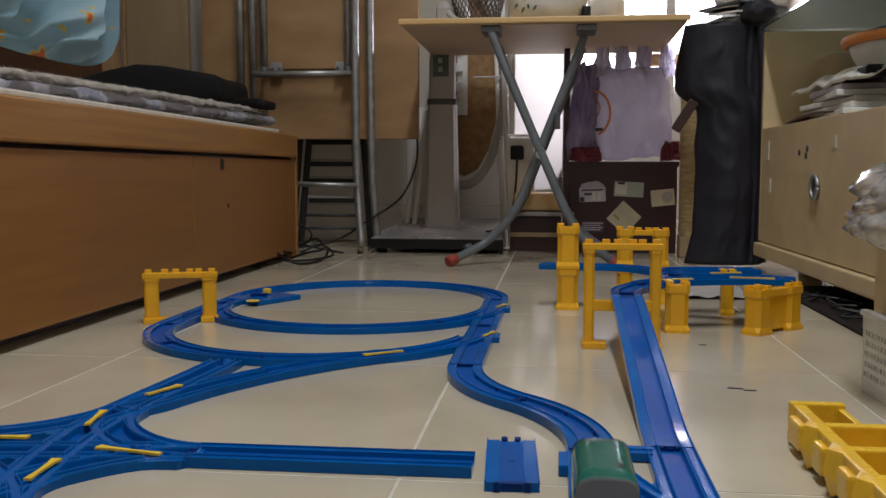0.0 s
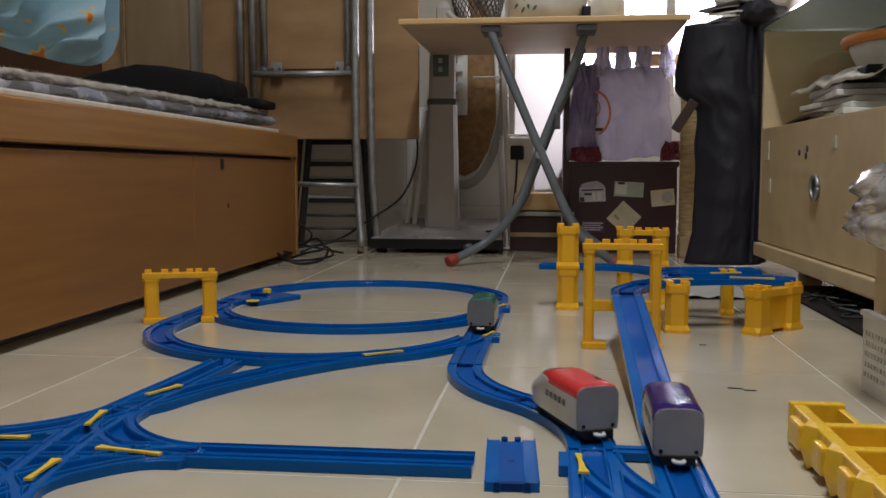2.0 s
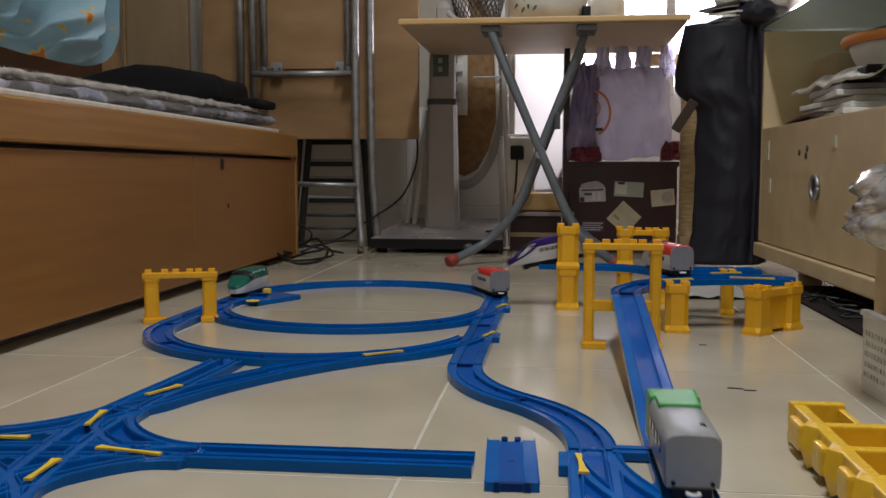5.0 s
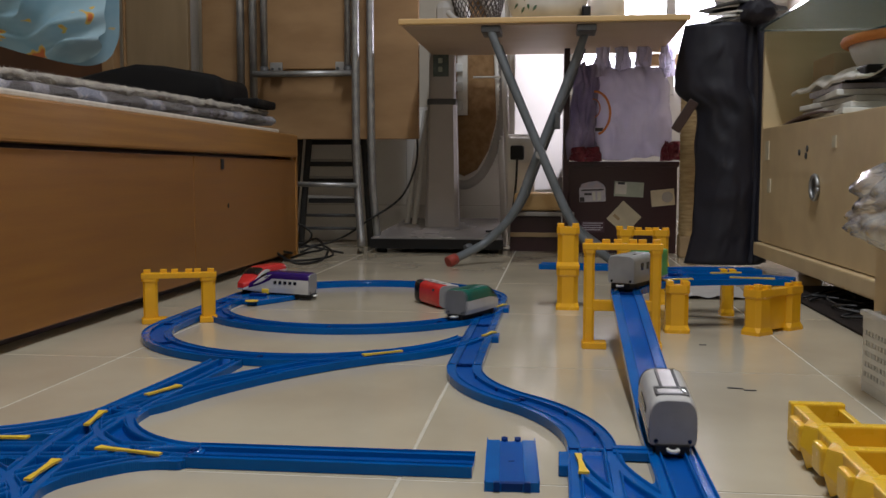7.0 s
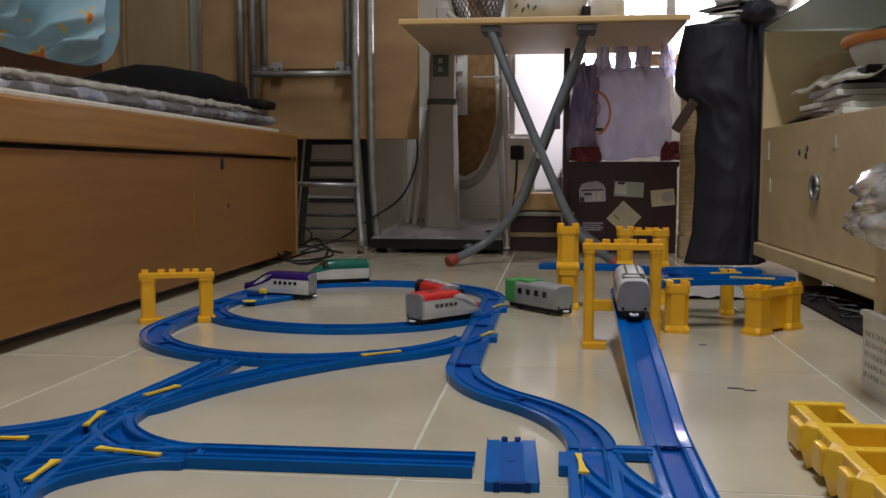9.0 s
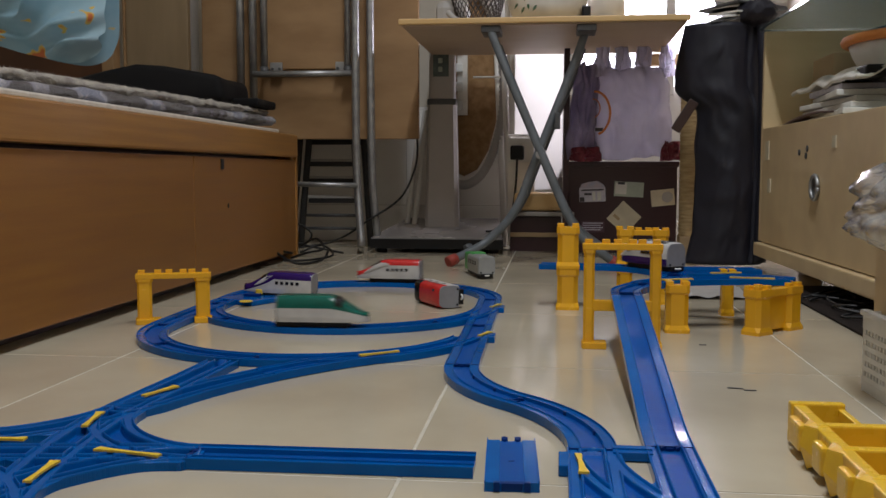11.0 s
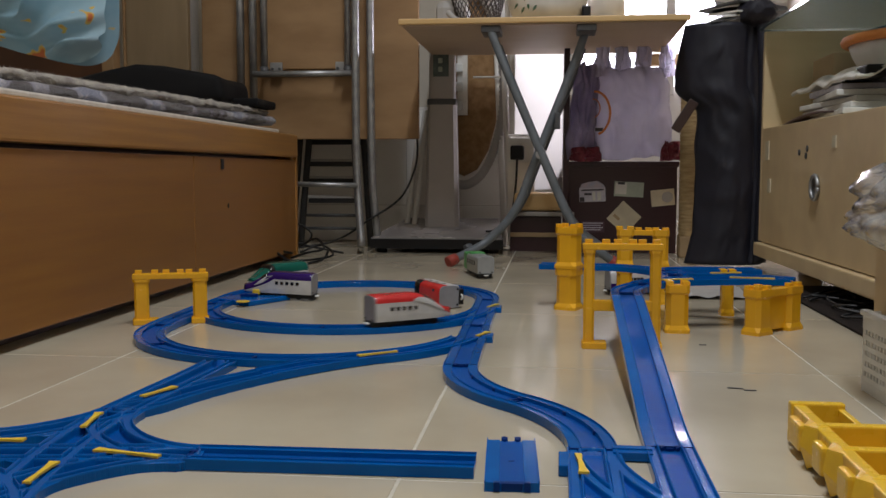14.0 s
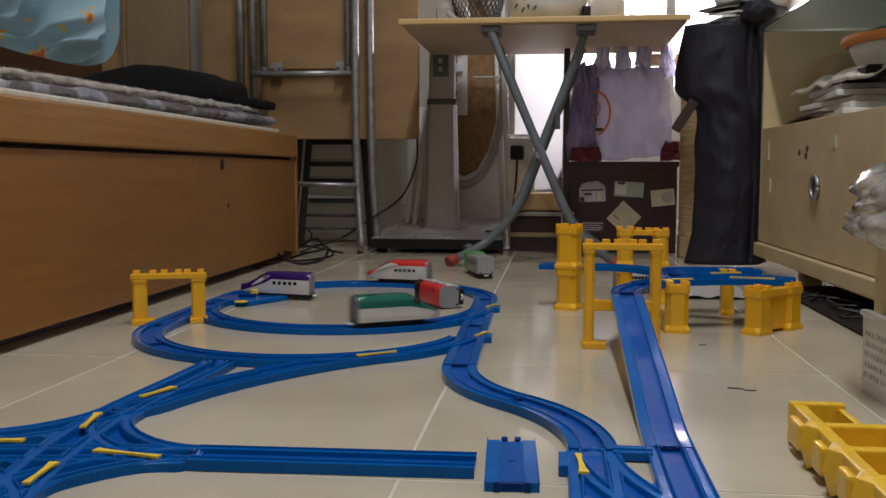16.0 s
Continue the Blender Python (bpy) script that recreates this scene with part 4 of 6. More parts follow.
    for k, p in enumerate(ring_pts):
        a = math.radians(-120 + 230 * k / n)
        rad = 0.0125 if k % 2 else 0.0160
        c, s = math.cos(a), math.sin(a)
        ring = [bm.verts.new((p[0] + rad * math.cos(b) * c, p[1] + rad * math.sin(b), p[2] + rad * math.cos(b) * s)) for b in [2 * math.pi * j / 10 for j in range(10)]]
        if prev:
            for j in range(10):
                bm.faces.new((prev[j], prev[(j + 1) % 10], ring[(j + 1) % 10], ring[j])).smooth = True
        prev = ring
    part("hose", bm, GREY_PLASTIC, ob)
    th = thing("drying_frame", "white folded drying rack of thin tubes", "drying rack")
    for x0, x1, y in ((-0.150, -0.185, 2.80), (-0.128, -0.165, 2.78), (-0.122, -0.122, 2.76)):
        part("tube", tube_bm([(x0, y, 0.0), (x1, y + 0.03, 0.72)], 0.009, 8), WHITE_PAINT, th)
    part("cross_tube", tube_bm([(-0.245, 2.80, 0.495), (-0.165, 2.80, 0.495)], 0.003, 6), WHITE_PAINT, th)


def folding_table():
    th = thing("folding_table", "tan folding table with crossed grey tube legs and red feet", "folding table")
    bm = bmesh.new()
    add_box(bm, -0.355, 0.285, 2.155, 2.71, 0.552, 0.562, None, 0.003)
    top = part("tabletop", bm, TABLE_TOP, th)
    part("edge_band", box_bm(-0.359, 0.289, 2.150, 2.158, 0.5500, 0.5635, 0.003), TABLE_TOP, top, "orange-brown wooden edge band")
    bm = bmesh.new()
    prism(bm, [(-0.352, 2.159), (0.282, 2.159), (0.282, 2.705), (-0.352, 2.705)], 0.5475, 0.5515)
    part("underside", bm, TABLE_UNDER, top)
    for y, s in ((2.17, 1), (2.235, -1)):
        if s > 0:
            pts = [(-0.153, y, 0.545), (-0.12, y, 0.46), (0.0, y, 0.18), (0.03, y, 0.115), (0.065, y, 0.065), (0.135, y + 0.01, 0.012)]
        else:
            pts = [(0.065, y, 0.545), (0.035, y, 0.46), (-0.055, y, 0.23), (-0.085, y, 0.15), (-0.12, y, 0.095), (-0.17, y, 0.048), (-0.238, y - 0.06, 0.014)]
        leg = part("crossed_leg", tube_bm(bend(pts), 0.0098, 12), GREY_TUBE, th)
        e = Vector(pts[-1])
        d = (e - Vector(pts[-2])).normalized()
        part("rubber_foot", tube_bm([e - d * 0.012, e + d * 0.012], 0.0128, 12), RED_RUBBER, leg, "red rubber foot")
        # far pair
        far = [(p[0], p[1] + 0.33, p[2]) for p in pts]
        part("crossed_leg", tube_bm(bend(far), 0.0105, 12), GREY_TUBE, th)
    for x in (-0.150, 0.064):
        part("leg_bracket", box_bm(x - 0.022, x + 0.022, 2.150 + 0.01, 2.25, 0.532, 0.5470, 0.003), GREY_DARK, th)
    part("pivot", disc_bm((-0.037, 2.20, 0.258), "y", 0.010, 0.075), STEEL, th)
    part("catch", box_bm(-0.005, 0.008, 2.215, 2.25, 0.318, 0.355, 0.002), GREY_DARK, th)
    # on the table
    bm = bmesh.new()
    n = 40
    rings = []
    for r, z in ((0.060, 0.568), (0.078, 0.575), (0.090, 0.60), (0.098, 0.64), (0.102, 0.69), (0.096, 0.69), (0.08, 0.60), (0.05, 0.58)):
        rings.append([bm.verts.new((-0.025 + r * math.cos(2 * math.pi * k / n), 2.28 + r * math.sin(2 * math.pi * k / n), z)) for k in range(n)])
    for a, b in zip(rings, rings[1:]):
        for k in range(n):
            bm.faces.new((a[k], a[(k + 1) % n], b[(k + 1) % n], b[k])).smooth = True
    bm.faces.new(rings[0])
    bm.faces.new(rings[-1])
    bowl = solid("white_bowl", bm, WHITE_PLASTIC, "white bowl with dark green leaf print on the table", "bowl", smooth=True)
    leaf = material("dark_green_print", (0.05, 0.10, 0.05), 0.6)
    for k, (a, z, tilt) in enumerate(((-128, 0.588, 20), (-118, 0.595, -15), (-140, 0.60, 35), (-108, 0.59, 30), (-122, 0.615, 0))):
        bm = bmesh.new()
        vs = [bm.verts.new(p) for p in ((0, 0.0, -0.009), (0.003, -0.0006, -0.002), (0.0026, -0.0006, 0.004), (0, 0, 0.009), (-0.0026, -0.0006, 0.004), (-0.003, -0.0006, -0.002))]
        bm.faces.new(vs)
        ob = part("leaf_print", bm, leaf, bowl)
        rr = 0.0885 + (z - 0.588) * 0.2
        ob.matrix_basis = pose(-0.025 + rr * math.cos(math.radians(a)), 2.28 + rr * math.sin(math.radians(a)), z, -14, tilt, a + 90)
        shell(ob, 0.0012)
    th = thing("woven_basket", "small dark woven cane basket on the table", "basket", pose(-0.195, 2.36, 0.563))
    bm = bmesh.new()
    for k in range(30):
        a0 = math.radians(k * 12)
        for w in (-1, 1):
            add_tube(bm, [((0.046 + 0.026 * q / 6) * math.cos(a0 + w * 0.16 * q), (0.046 + 0.026 * q / 6) * math.sin(a0 + w * 0.16 * q), 0.002 + 0.017 * q) for q in range(7)], 0.0016, 4)
    part("weave", bm, SPLINT, th)
    for z, r in ((0.003, 0.047), (0.104, 0.073)):
        bm = bmesh.new()
        add_tube(bm, [(r * math.cos(math.radians(15 * k)), r * math.sin(math.radians(15 * k)), z) for k in range(25)], 0.003, 6)
        part("hoop", bm, SPLINT, th)
    solid("grey_strap", tube_bm(bend([(-0.262, 2.30, 0.60), (-0.245, 2.29, 0.583), (-0.215, 2.285, 0.572), (-0.19, 2.285, 0.567)]), 0.007, 8), GREY_PLASTIC, "grey plastic strap hanging by the woven basket", "strap")
    solid("grey_dish", box_bm(-0.30, -0.22, 2.35, 2.45, 0.567, 0.64, 0.02, None), GREY_PLASTIC, "grey plastic box on the table", "box")
    solid("white_jug", tube_bm([(0.115, 2.36, 0.567), (0.115, 2.36, 0.72)], 0.045, 24), WHITE_PLASTIC, "white plastic jug on the table", "jug", smooth=False)
    solid("black_clip", box_bm(0.055, 0.075, 2.24, 2.27, 0.567, 0.60, 0.003), BLACK, "small black plastic clip on the table", "clip")


def back_right():
    # white door panel with a socket
    th = thing("white_cupboard", "white painted cupboard side beside the dark door", "cupboard")
    turn = pose(-0.128, 2.735, 0, 0, 0, 44)
    part("side_panel", box_bm(0.0, 0.205, -0.012, 0.012, 0.165, 1.4, 0.003, turn), WHITE_PAINT, th)
    part("edge_strip", box_bm(0.192, 0.207, -0.020, -0.012, 0.165, 1.4, 0.001, turn), WHITE_PLASTIC, th)
    part("low_post", box_bm(-0.137, -0.060, 2.700, 2.722, 0.097, 0.325, 0.002), WHITE_PAINT, th)
    th = thing("wall_socket", "white wall socket with a black plug in it", "socket")
    part("plate", box_bm(-0.135, -0.062, 2.690, 2.699, 0.245, 0.315, 0.003), WHITE_PLASTIC, th)
    plug = part("plug", box_bm(-0.128, -0.090, 2.655, 2.690, 0.252, 0.292, 0.006), BLACK, th, "black plug")
    part("cord", tube_bm(bend([(-0.109, 2.66, 0.255), (-0.112, 2.655, 0.18), (-0.125, 2.65, 0.10), (-0.16, 2.62, 0.06), (-0.19, 2.60, 0.055)]), 0.0032, 6), BLACK, plug)
    # low stool on a dark chest
    th = thing("wooden_stool", "small pale wooden stool with a rounded seat", "stool")
    part("seat", box_bm(-0.115, 0.048, 2.60, 2.69, 0.112, 0.162, 0.012), TABLE_TOP, th)
    part("seat_rim", box_bm(-0.118, 0.050, 2.595, 2.692, 0.098, 0.110, 0.003), GREY_PLASTIC, th)
    chest = thing("dark_low_chest", "dark brown low wooden chest with a shelf line", "chest")
    part("body", box_bm(-0.125, 0.015, 2.62, 2.70, 0.0, 0.096, 0.002), DARK_BROWN, chest)
    part("shelf_lip", box_bm(-0.125, 0.015, 2.612, 2.62, 0.040, 0.052, 0.001), CARD, chest)
    # dark brown cabinet with stickers
    cab = thing("dark_cabinet", "dark brown painted cabinet covered in old stickers", "cabinet")
    part("door", box_bm(0.022, 0.322, 2.60, 2.62, 0.0, 0.245, 0.002), DARK_BROWN, cab)
    part("carcass", box_bm(0.024, 0.322, 2.621, 2.90, 0.0, 0.243), DARK_BROWN, cab)
    part("top_edge", box_bm(0.018, 0.326, 2.592, 2.622, 0.232, 0.247, 0.002), DARK_BROWN, cab)
    part("side_post", box_bm(0.018, 0.034, 2.585, 2.60, 0.0, 0.55, 0.002), DARK_BROWN, cab)

    def sticker(u, z, w, hgt, mat, turn, lines=0, label=""):
        bm = box_bm(-w / 2, w / 2, -0.0012, 0, -hgt / 2, hgt / 2)
        ob = part("sticker", bm, mat, cab, label)
        ob.matrix_basis = pose(u, 2.5995, z, 0, turn, 0)
        for k in range(lines):
            part("print_bar", box_bm(-w * 0.38, w * (0.1 + 0.3 * ((k * 7) % 3) / 3), -0.002, -0.0012, hgt * (0.3 - 0.22 * k) - 0.002, hgt * (0.3 - 0.22 * k) + 0.002), INK, ob)
        return ob
    torn = sticker(0.098, 0.157, 0.070, 0.038, PAPER_LILAC, -2, 0, "torn pale lilac sticker")
    bm = bmesh.new()
    prism(bm, [(-0.034, 0.018), (-0.028, 0.030), (-0.008, 0.035), (0.014, 0.037), (0.030, 0.027), (0.035, 0.018)], -0.0011, 0.0)
    bmesh.ops.transform(bm, matrix=pose(0, -0.0011, 0, 90), verts=bm.verts)
    part("torn_flap", bm, material("pale_rose_card", (0.52, 0.42, 0.46), 0.8, colour2=(0.38, 0.40, 0.52), scale=50), torn)
    for u, z, w, k in ((-0.028, -0.012, 0.006, 0.006), (-0.012, 0.002, 0.010, 0.003), (0.004, -0.004, 0.004, 0.012), (0.018, -0.004, 0.005, 0.012), (0.000, 0.013, 0.030, 0.002)):
        part("print_bar", box_bm(u - w, u + w, -0.0022, -0.0012, z - k, z + k), PAPER if k > 0.01 else INK, torn)
    green = sticker(0.195, 0.172, 0.078, 0.040, PAPER_GREEN, 3, 0, "pale green sticker")
    part("print_field", box_bm(-0.036, -0.006, -0.0020, -0.0012, -0.014, 0.016), PAPER, green)
    part("print_bar", box_bm(-0.030, -0.012, -0.0026, -0.0020, 0.012, 0.019), INK, green)
    sticker(0.285, 0.150, 0.062, 0.044, PAPER_BEIGE, -6, 0, "cream sticker with a dark ring")
    askew = sticker(0.183, 0.095, 0.066, 0.066, PAPER_BEIGE, 42, 0, "beige square sticker stuck askew")
    part("stain", box_bm(-0.026, -0.006, -0.0018, -0.0012, -0.016, -0.008), CARD, askew)
    low = sticker(0.100, 0.070, 0.062, 0.03, material("violet_brown_label", (0.10, 0.05, 0.07), 0.6), 0, 0, "dark label with rows of print")
    for k in range(4):
        part("print_bar", box_bm(-0.027, 0.027 - 0.006 * (k % 2), -0.0020, -0.0012, 0.009 - 0.006 * k, 0.0115 - 0.006 * k), PAPER_LILAC, low)
    bm = bmesh.new()
    add_tube(bm, [(0.297 + 0.013 * math.cos(2 * math.pi * k / 20), 2.5982, 0.152 + 0.013 * math.sin(2 * math.pi * k / 20)) for k in range(21)], 0.0018, 5)
    add_disc(bm, (0.297, 2.5984, 0.152), "y", 0.012, 0.0006, 18)
    part("print_ring", bm, GREY_PLASTIC, cab, "grey printed roundel")
    # hanging plastic bags
    def sack(x0, x1, z0, z1, y, depth, seed, waves):
        bm = bmesh.new()
        nu, nv = 36, 36
        rows = []
        for i in range(nu + 1):
            row = []
            for j in range(nv + 1):
                u, v = i / nu, j / nv
                w = 1 - 0.18 * v * v
                x = (x0 + x1) / 2 + (u - 0.5) * (x1 - x0) * w
                bulge = math.sin(math.pi * u) ** 0.6 * math.sin(math.pi * min(1, 0.12 + 0.80 * (1 - v))) ** 0.5
                yy = y - depth * bulge + 0.008 * math.sin(waves * u * 6 + seed) * (0.3 + v)
                q = Vector((x, yy, z0 + (z1 - z0) * v))
                q += noise.noise_vector(Vector((u * 5 + seed, v * 4, seed))) * min(0.012, 0.07 * (z1 - z0))
                q.y += min(depth, 0.014) * (abs(noise.noise(Vector((u * 7 + 2 * v + seed, v * 3.2, seed)))) + 0.6 * abs(noise.noise(Vector((u * 15 - 4 * v, v * 8, seed)))))
                row.append(bm.verts.new(q))
            rows.append(row)
        for i in range(nu):
            for j in range(nv):
                bm.faces.new((rows[i][j], rows[i + 1][j], rows[i + 1][j + 1], rows[i][j + 1])).smooth = True
        return bm
    th = thing("white_carrier_bag", "milky white plastic carrier bag with an orange ring print, hung up", "plastic bag")
    body = part("bag_body", sack(0.085, 0.310, 0.255, 0.490, 2.585, 0.045, 2.0, 3.0), FILM, th)
    shell(body, 0.0008)
    for x in (0.118, 0.170, 0.225, 0.285):
        b2 = part("bag_handle", sack(x - 0.020, x + 0.022, 0.470, 0.590, 2.575, 0.012, x * 40, 2.0), FILM, th)
        shell(b2, 0.0008)
    bm = bmesh.new()
    add_tube(bm, [(0.098 + 0.040 * math.cos(math.radians(a)), 2.530, 0.372 + 0.056 * math.sin(math.radians(a))) for a in range(-75, 100, 7)], 0.0032, 5)
    part("ring_print", bm, ORANGE_PRINT, th, "orange printed ring")
    bm = bmesh.new()
    add_tube(bm, [(0.094 + 0.018 * math.cos(math.radians(a)), 2.532, 0.385 + 0.024 * math.sin(math.radians(a))) for a in range(-75, 100, 10)], 0.0014, 5)
    part("ring_print", bm, ORANGE_PRINT, th)
    part("print_bar", box_bm(0.100, 0.120, 2.528, 2.531, 0.325, 0.334), INK, th)
    th = thing("dark_carrier_bag", "crumpled violet-grey plastic bag with a dark red foot", "plastic bag")
    shell(part("bag_body", sack(0.030, 0.115, 0.250, 0.50, 2.580, 0.025, 5.0, 4.0), BAG_DARK, th), 0.0008)
    shell(part("bag_foot", sack(0.034, 0.120, 0.247, 0.285, 2.570, 0.022, 9.0, 1.4), BAG_RED, th), 0.0008)
    shell(part("bag_foot", sack(0.272, 0.330, 0.250, 0.300, 2.575, 0.02, 4.0, 1.4), BAG_RED, th), 0.0008)
    # sisal scratching post
    th = thing("sisal_post", "tan sisal-wrapped scratching post on a pale foot", "scratching post")
    bm = bmesh.new()
    n, turns = 24, 44
    prev = None
    for k in range(turns * 3 + 1):
        z = 0.055 + 0.40 * k / (turns * 3)
        r = 0.0265 + (0.0018 if k % 3 == 1 else 0)
        ring = [bm.verts.new((0.342 + r * math.cos(2 * math.pi * j / n), 2.50 + r * math.sin(2 * math.pi * j / n), z)) for j in range(n)]
        if prev:
            for j in range(n):
                bm.faces.new((prev[j], prev[(j + 1) % n], ring[(j + 1) % n], ring[j])).smooth = True
        prev = ring
    part("wrap", bm, SISAL, th)
    part("foot", box_bm(0.315, 0.372, 2.47, 2.53, 0.0, 0.055, 0.004), CARD, th)
    # black garment bag on the cabinet end
    bm = bmesh.new()
    nu, nv = 40, 60
    rows = []
    for i in range(nu + 1):
        row = []
        for j in range(nv + 1):
            u, v = i / nu, j / nv
            k = min(1, max(0, (v - 0.64) / 0.10))
            left = 0.324 - 0.050 * k * k * (3 - 2 * k) + 0.020 * max(0, (v - 0.82) / 0.18) - 0.020 * max(0, 1 - v / 0.14) + 0.004 * noise.noise(Vector((3, v * 9, 2)))
            right = 0.478
            fold = 0.003 * math.sin(5 * u + 2.0 * v + 1.0) + 0.013 * noise.noise(Vector((u * 2.6 + 1.2 * v, v * 3.0, 4.0))) + 0.009 * abs(noise.noise(Vector((u * 4 + 2 * v, v * 7, 1.0)))) + 0.004 * abs(noise.noise(Vector((u * 9 - 3 * v, v * 15, 2.0)))) + 0.010 * max(0.0, 1 - abs(u - 0.80 - 0.03 * math.sin(5 * v)) / 0.03)
            y = 2.285 - 0.045 * math.sin(math.pi * min(1, u * 1.0)) ** 0.7 + fold
            q = Vector((left + (right - left) * u, y, 0.004 + 0.555 * v))
            q += noise.noise_vector(q * 9) * 0.004 * min(1, 4 * v)
            row.append(bm.verts.new(q))
        rows.append(row)
    for i in range(nu):
        for j in range(nv):
            bm.faces.new((rows[i][j], rows[i + 1][j], rows[i + 1][j + 1], rows[i][j + 1])).smooth = True
    bag = thing("black_garment_bag", "long black nylon bag hanging down to the floor", "garment bag")
    shell(part("front_panel", bm, BAG_BLACK, bag), 0.004)
    part("side_fold", tube_bm(bend([(0.468, 2.25, 0.012), (0.472, 2.245, 0.2), (0.468, 2.24, 0.4), (0.462, 2.25, 0.57)]), 0.015, 14), BAG_BLACK, bag)
    solid("brown_leather_strap", box_bm(0.262, 0.285, 2.25, 2.262, 0.32, 0.40, 0.003, pose(0.02, 0, -0.01) @ pose(0.27, 2.25, 0.36, 0, 32, 0) @ pose(-0.27, -2.25, -0.36)), material("brown_leather", (0.045, 0.022, 0.018), 0.4), "brown leather strap hanging at the bag", "strap")
    # clutter on top: papers and hangers
    for k in range(7):
        solid("paper_folder", box_bm(-0.085, 0.085, -0.06, 0.06, 0, 0.004, 0.0008, pose(0.430 + 0.010 * (k % 3), 2.30 + 0.01 * k, 0.565 + 0.011 * k, 4 * ((k % 3) - 1), -9 + 3 * (k % 4), 13 * k)), PAPER if k % 3 else GREY_DARK, "loose paper folder lying on the pile over the bag", "paper", "papers on the pile")
    bm = bmesh.new()
    bmesh.ops.create_icosphere(bm, subdivisions=4, radius=1)
    for v in bm.verts:
        c = v.co.copy()
        v.co = Vector((0.452 + 0.046 * c.x, 2.27 + 0.06 * c.y, 0.580 + 0.030 * c.z))
    rumpled(bm, 0.014, 26)
    rumpled(bm, 0.006, 70)
    solid("black_cloth", bm, BAG_BLACK, "bundled black cloth on top of the hanging bag", "cloth", smooth=True)
    solid("wood_ledge", box_bm(0.25, 0.36, 2.62, 2.66, 0.505, 0.535, 0.002), TABLE_TOP, "pale wooden ledge behind the bags", "ledge")
    # lit window of the kitchen
    w = thing("window_1", "bright frosted kitchen window", "window", kind="structure")
    glow = material("lit_frosted_glass", (0.86, 0.84, 1.0), 0.5, emit=4.0)
    part("pane", box_bm(0.10, 0.95, 4.575, 4.585, 0.62, 1.10), glow, w)
    for x in (0.08, 0.52, 0.95):
        part("frame", box_bm(x - 0.02, x + 0.02, 4.555, 4.60, 0.58, 1.14), WHITE_PAINT, w)


def right_side():
    # cabinet unit with a round handle, seen along its front
    th = thing("maple_cabinet", "pale maple-laminate cabinet with a ring pull and an open shelf", "cabinet", pose(0.450, 2.165, 0, 0, 0, -88.8))
    # local: x along the front towards the camera, y into the cabinet
    L, D = 1.5, 0.55
    part("door", box_bm(0.0, 0.745, 0.0, 0.02, 0.066, 0.314, 0.002), MAPLE, th)
    door = part("door", box_bm(0.749, L, 0.0, 0.02, 0.066, 0.314, 0.002), MAPLE, th)
    part("plinth_board", box_bm(-0.008, L, -0.012, 0.03, 0.035, 0.064, 0.003), MAPLE, th)
    part("base_board", box_bm(-0.006, L, 0.03, D, 0.045, 0.06), MAPLE, th)
    part("shelf_board", box_bm(0.0, L, 0.021, D, 0.300, 0.312), MAPLE, th)
    part("end_panel", box_bm(-0.016, -0.001, 0.0, D, 0.066, 0.525, 0.002), MAPLE, th)
    part("back_panel", box_bm(0, L, D, D + 0.015, 0.06, 0.53), MAPLE, th)
    part("glass_top", box_bm(-0.02, L, -0.01, D, 0.527, 0.533, 0.001), GLASS_TOP, th, "clear glass top")
    part("inner_panel", box_bm(0.0, L, 0.27, 0.285, 0.312, 0.525), CARD, th)
    bm = bmesh.new()
    add_tube(bm, [(0.415 + 0.021 * math.cos(2 * math.pi * k / 24), -0.004, 0.192 + 0.021 * math.sin(2 * math.pi * k / 24)) for k in range(25)], 0.004, 6)
    hnd = part("ring_pull", bm, STEEL, th, "chrome ring pull")
    part("pull_cup", disc_bm((0.415, -0.0012, 0.192), "y", 0.018, 0.003), GREY_DARK, hnd)
    for u, z in ((0.30, 0.256), (0.345, 0.249), (0.352, 0.262)):
        part("hole", disc_bm((u, -0.0008, z), "y", 0.006, 0.002, 12), GREY_DARK, th)
    part("sticker_scrap", box_bm(0.035, 0.065, -0.0016, 0, 0.245, 0.285), PAPER_BEIGE, th, "torn scrap of tape")
    part("sticker_scrap", box_bm(0.50, 0.52, -0.0016, 0, 0.26, 0.28), PAPER_BEIGE, th)
    part("sticker_scrap", box_bm(0.06, 0.085, -0.0016, 0, 0.175, 0.205), PAPER_BEIGE, th)
    for u in (0.02, 0.9):
        part("leg", box_bm(u, u + 0.04, 0.08, 0.12, 0.0, 0.045), MAPLE, th)
    part("leg", box_bm(0.02, 0.06, 0.45, 0.49, 0.0, 0.045), MAPLE, th)
    # things on the shelf
    bowl = thing("plastic_bowl", "milky plastic bowl with an orange rim on the shelf", "bowl", pose(0.648, 1.735, 0.374))
    bm = bmesh.new()
    n, rings = 40, []
    for r, z in ((0.09, 0.0), (0.115, 0.012), (0.135, 0.045), (0.145, 0.072), (0.140, 0.072), (0.10, 0.012)):
        rings.append([bm.verts.new((r * math.cos(2 * math.pi * k / n), r * math.sin(2 * math.pi * k / n), z)) for k in range(n)])
    for q, s in zip(rings, rings[1:]):
        for k in range(n):
            bm.faces.new((q[k], q[(k + 1) % n], s[(k + 1) % n], s[k])).smooth = True
    bm.faces.new(rings[0])
    bm.faces.new(rings[-1])
    part("bowl_body", bm, WHITE_PLASTIC, bowl)
    bm = bmesh.new()
    add_tube(bm, [(0.147 * math.cos(2 * math.pi * k / n), 0.147 * math.sin(2 * math.pi * k / n), 0.072) for k in range(n + 1)], 0.009, 8)
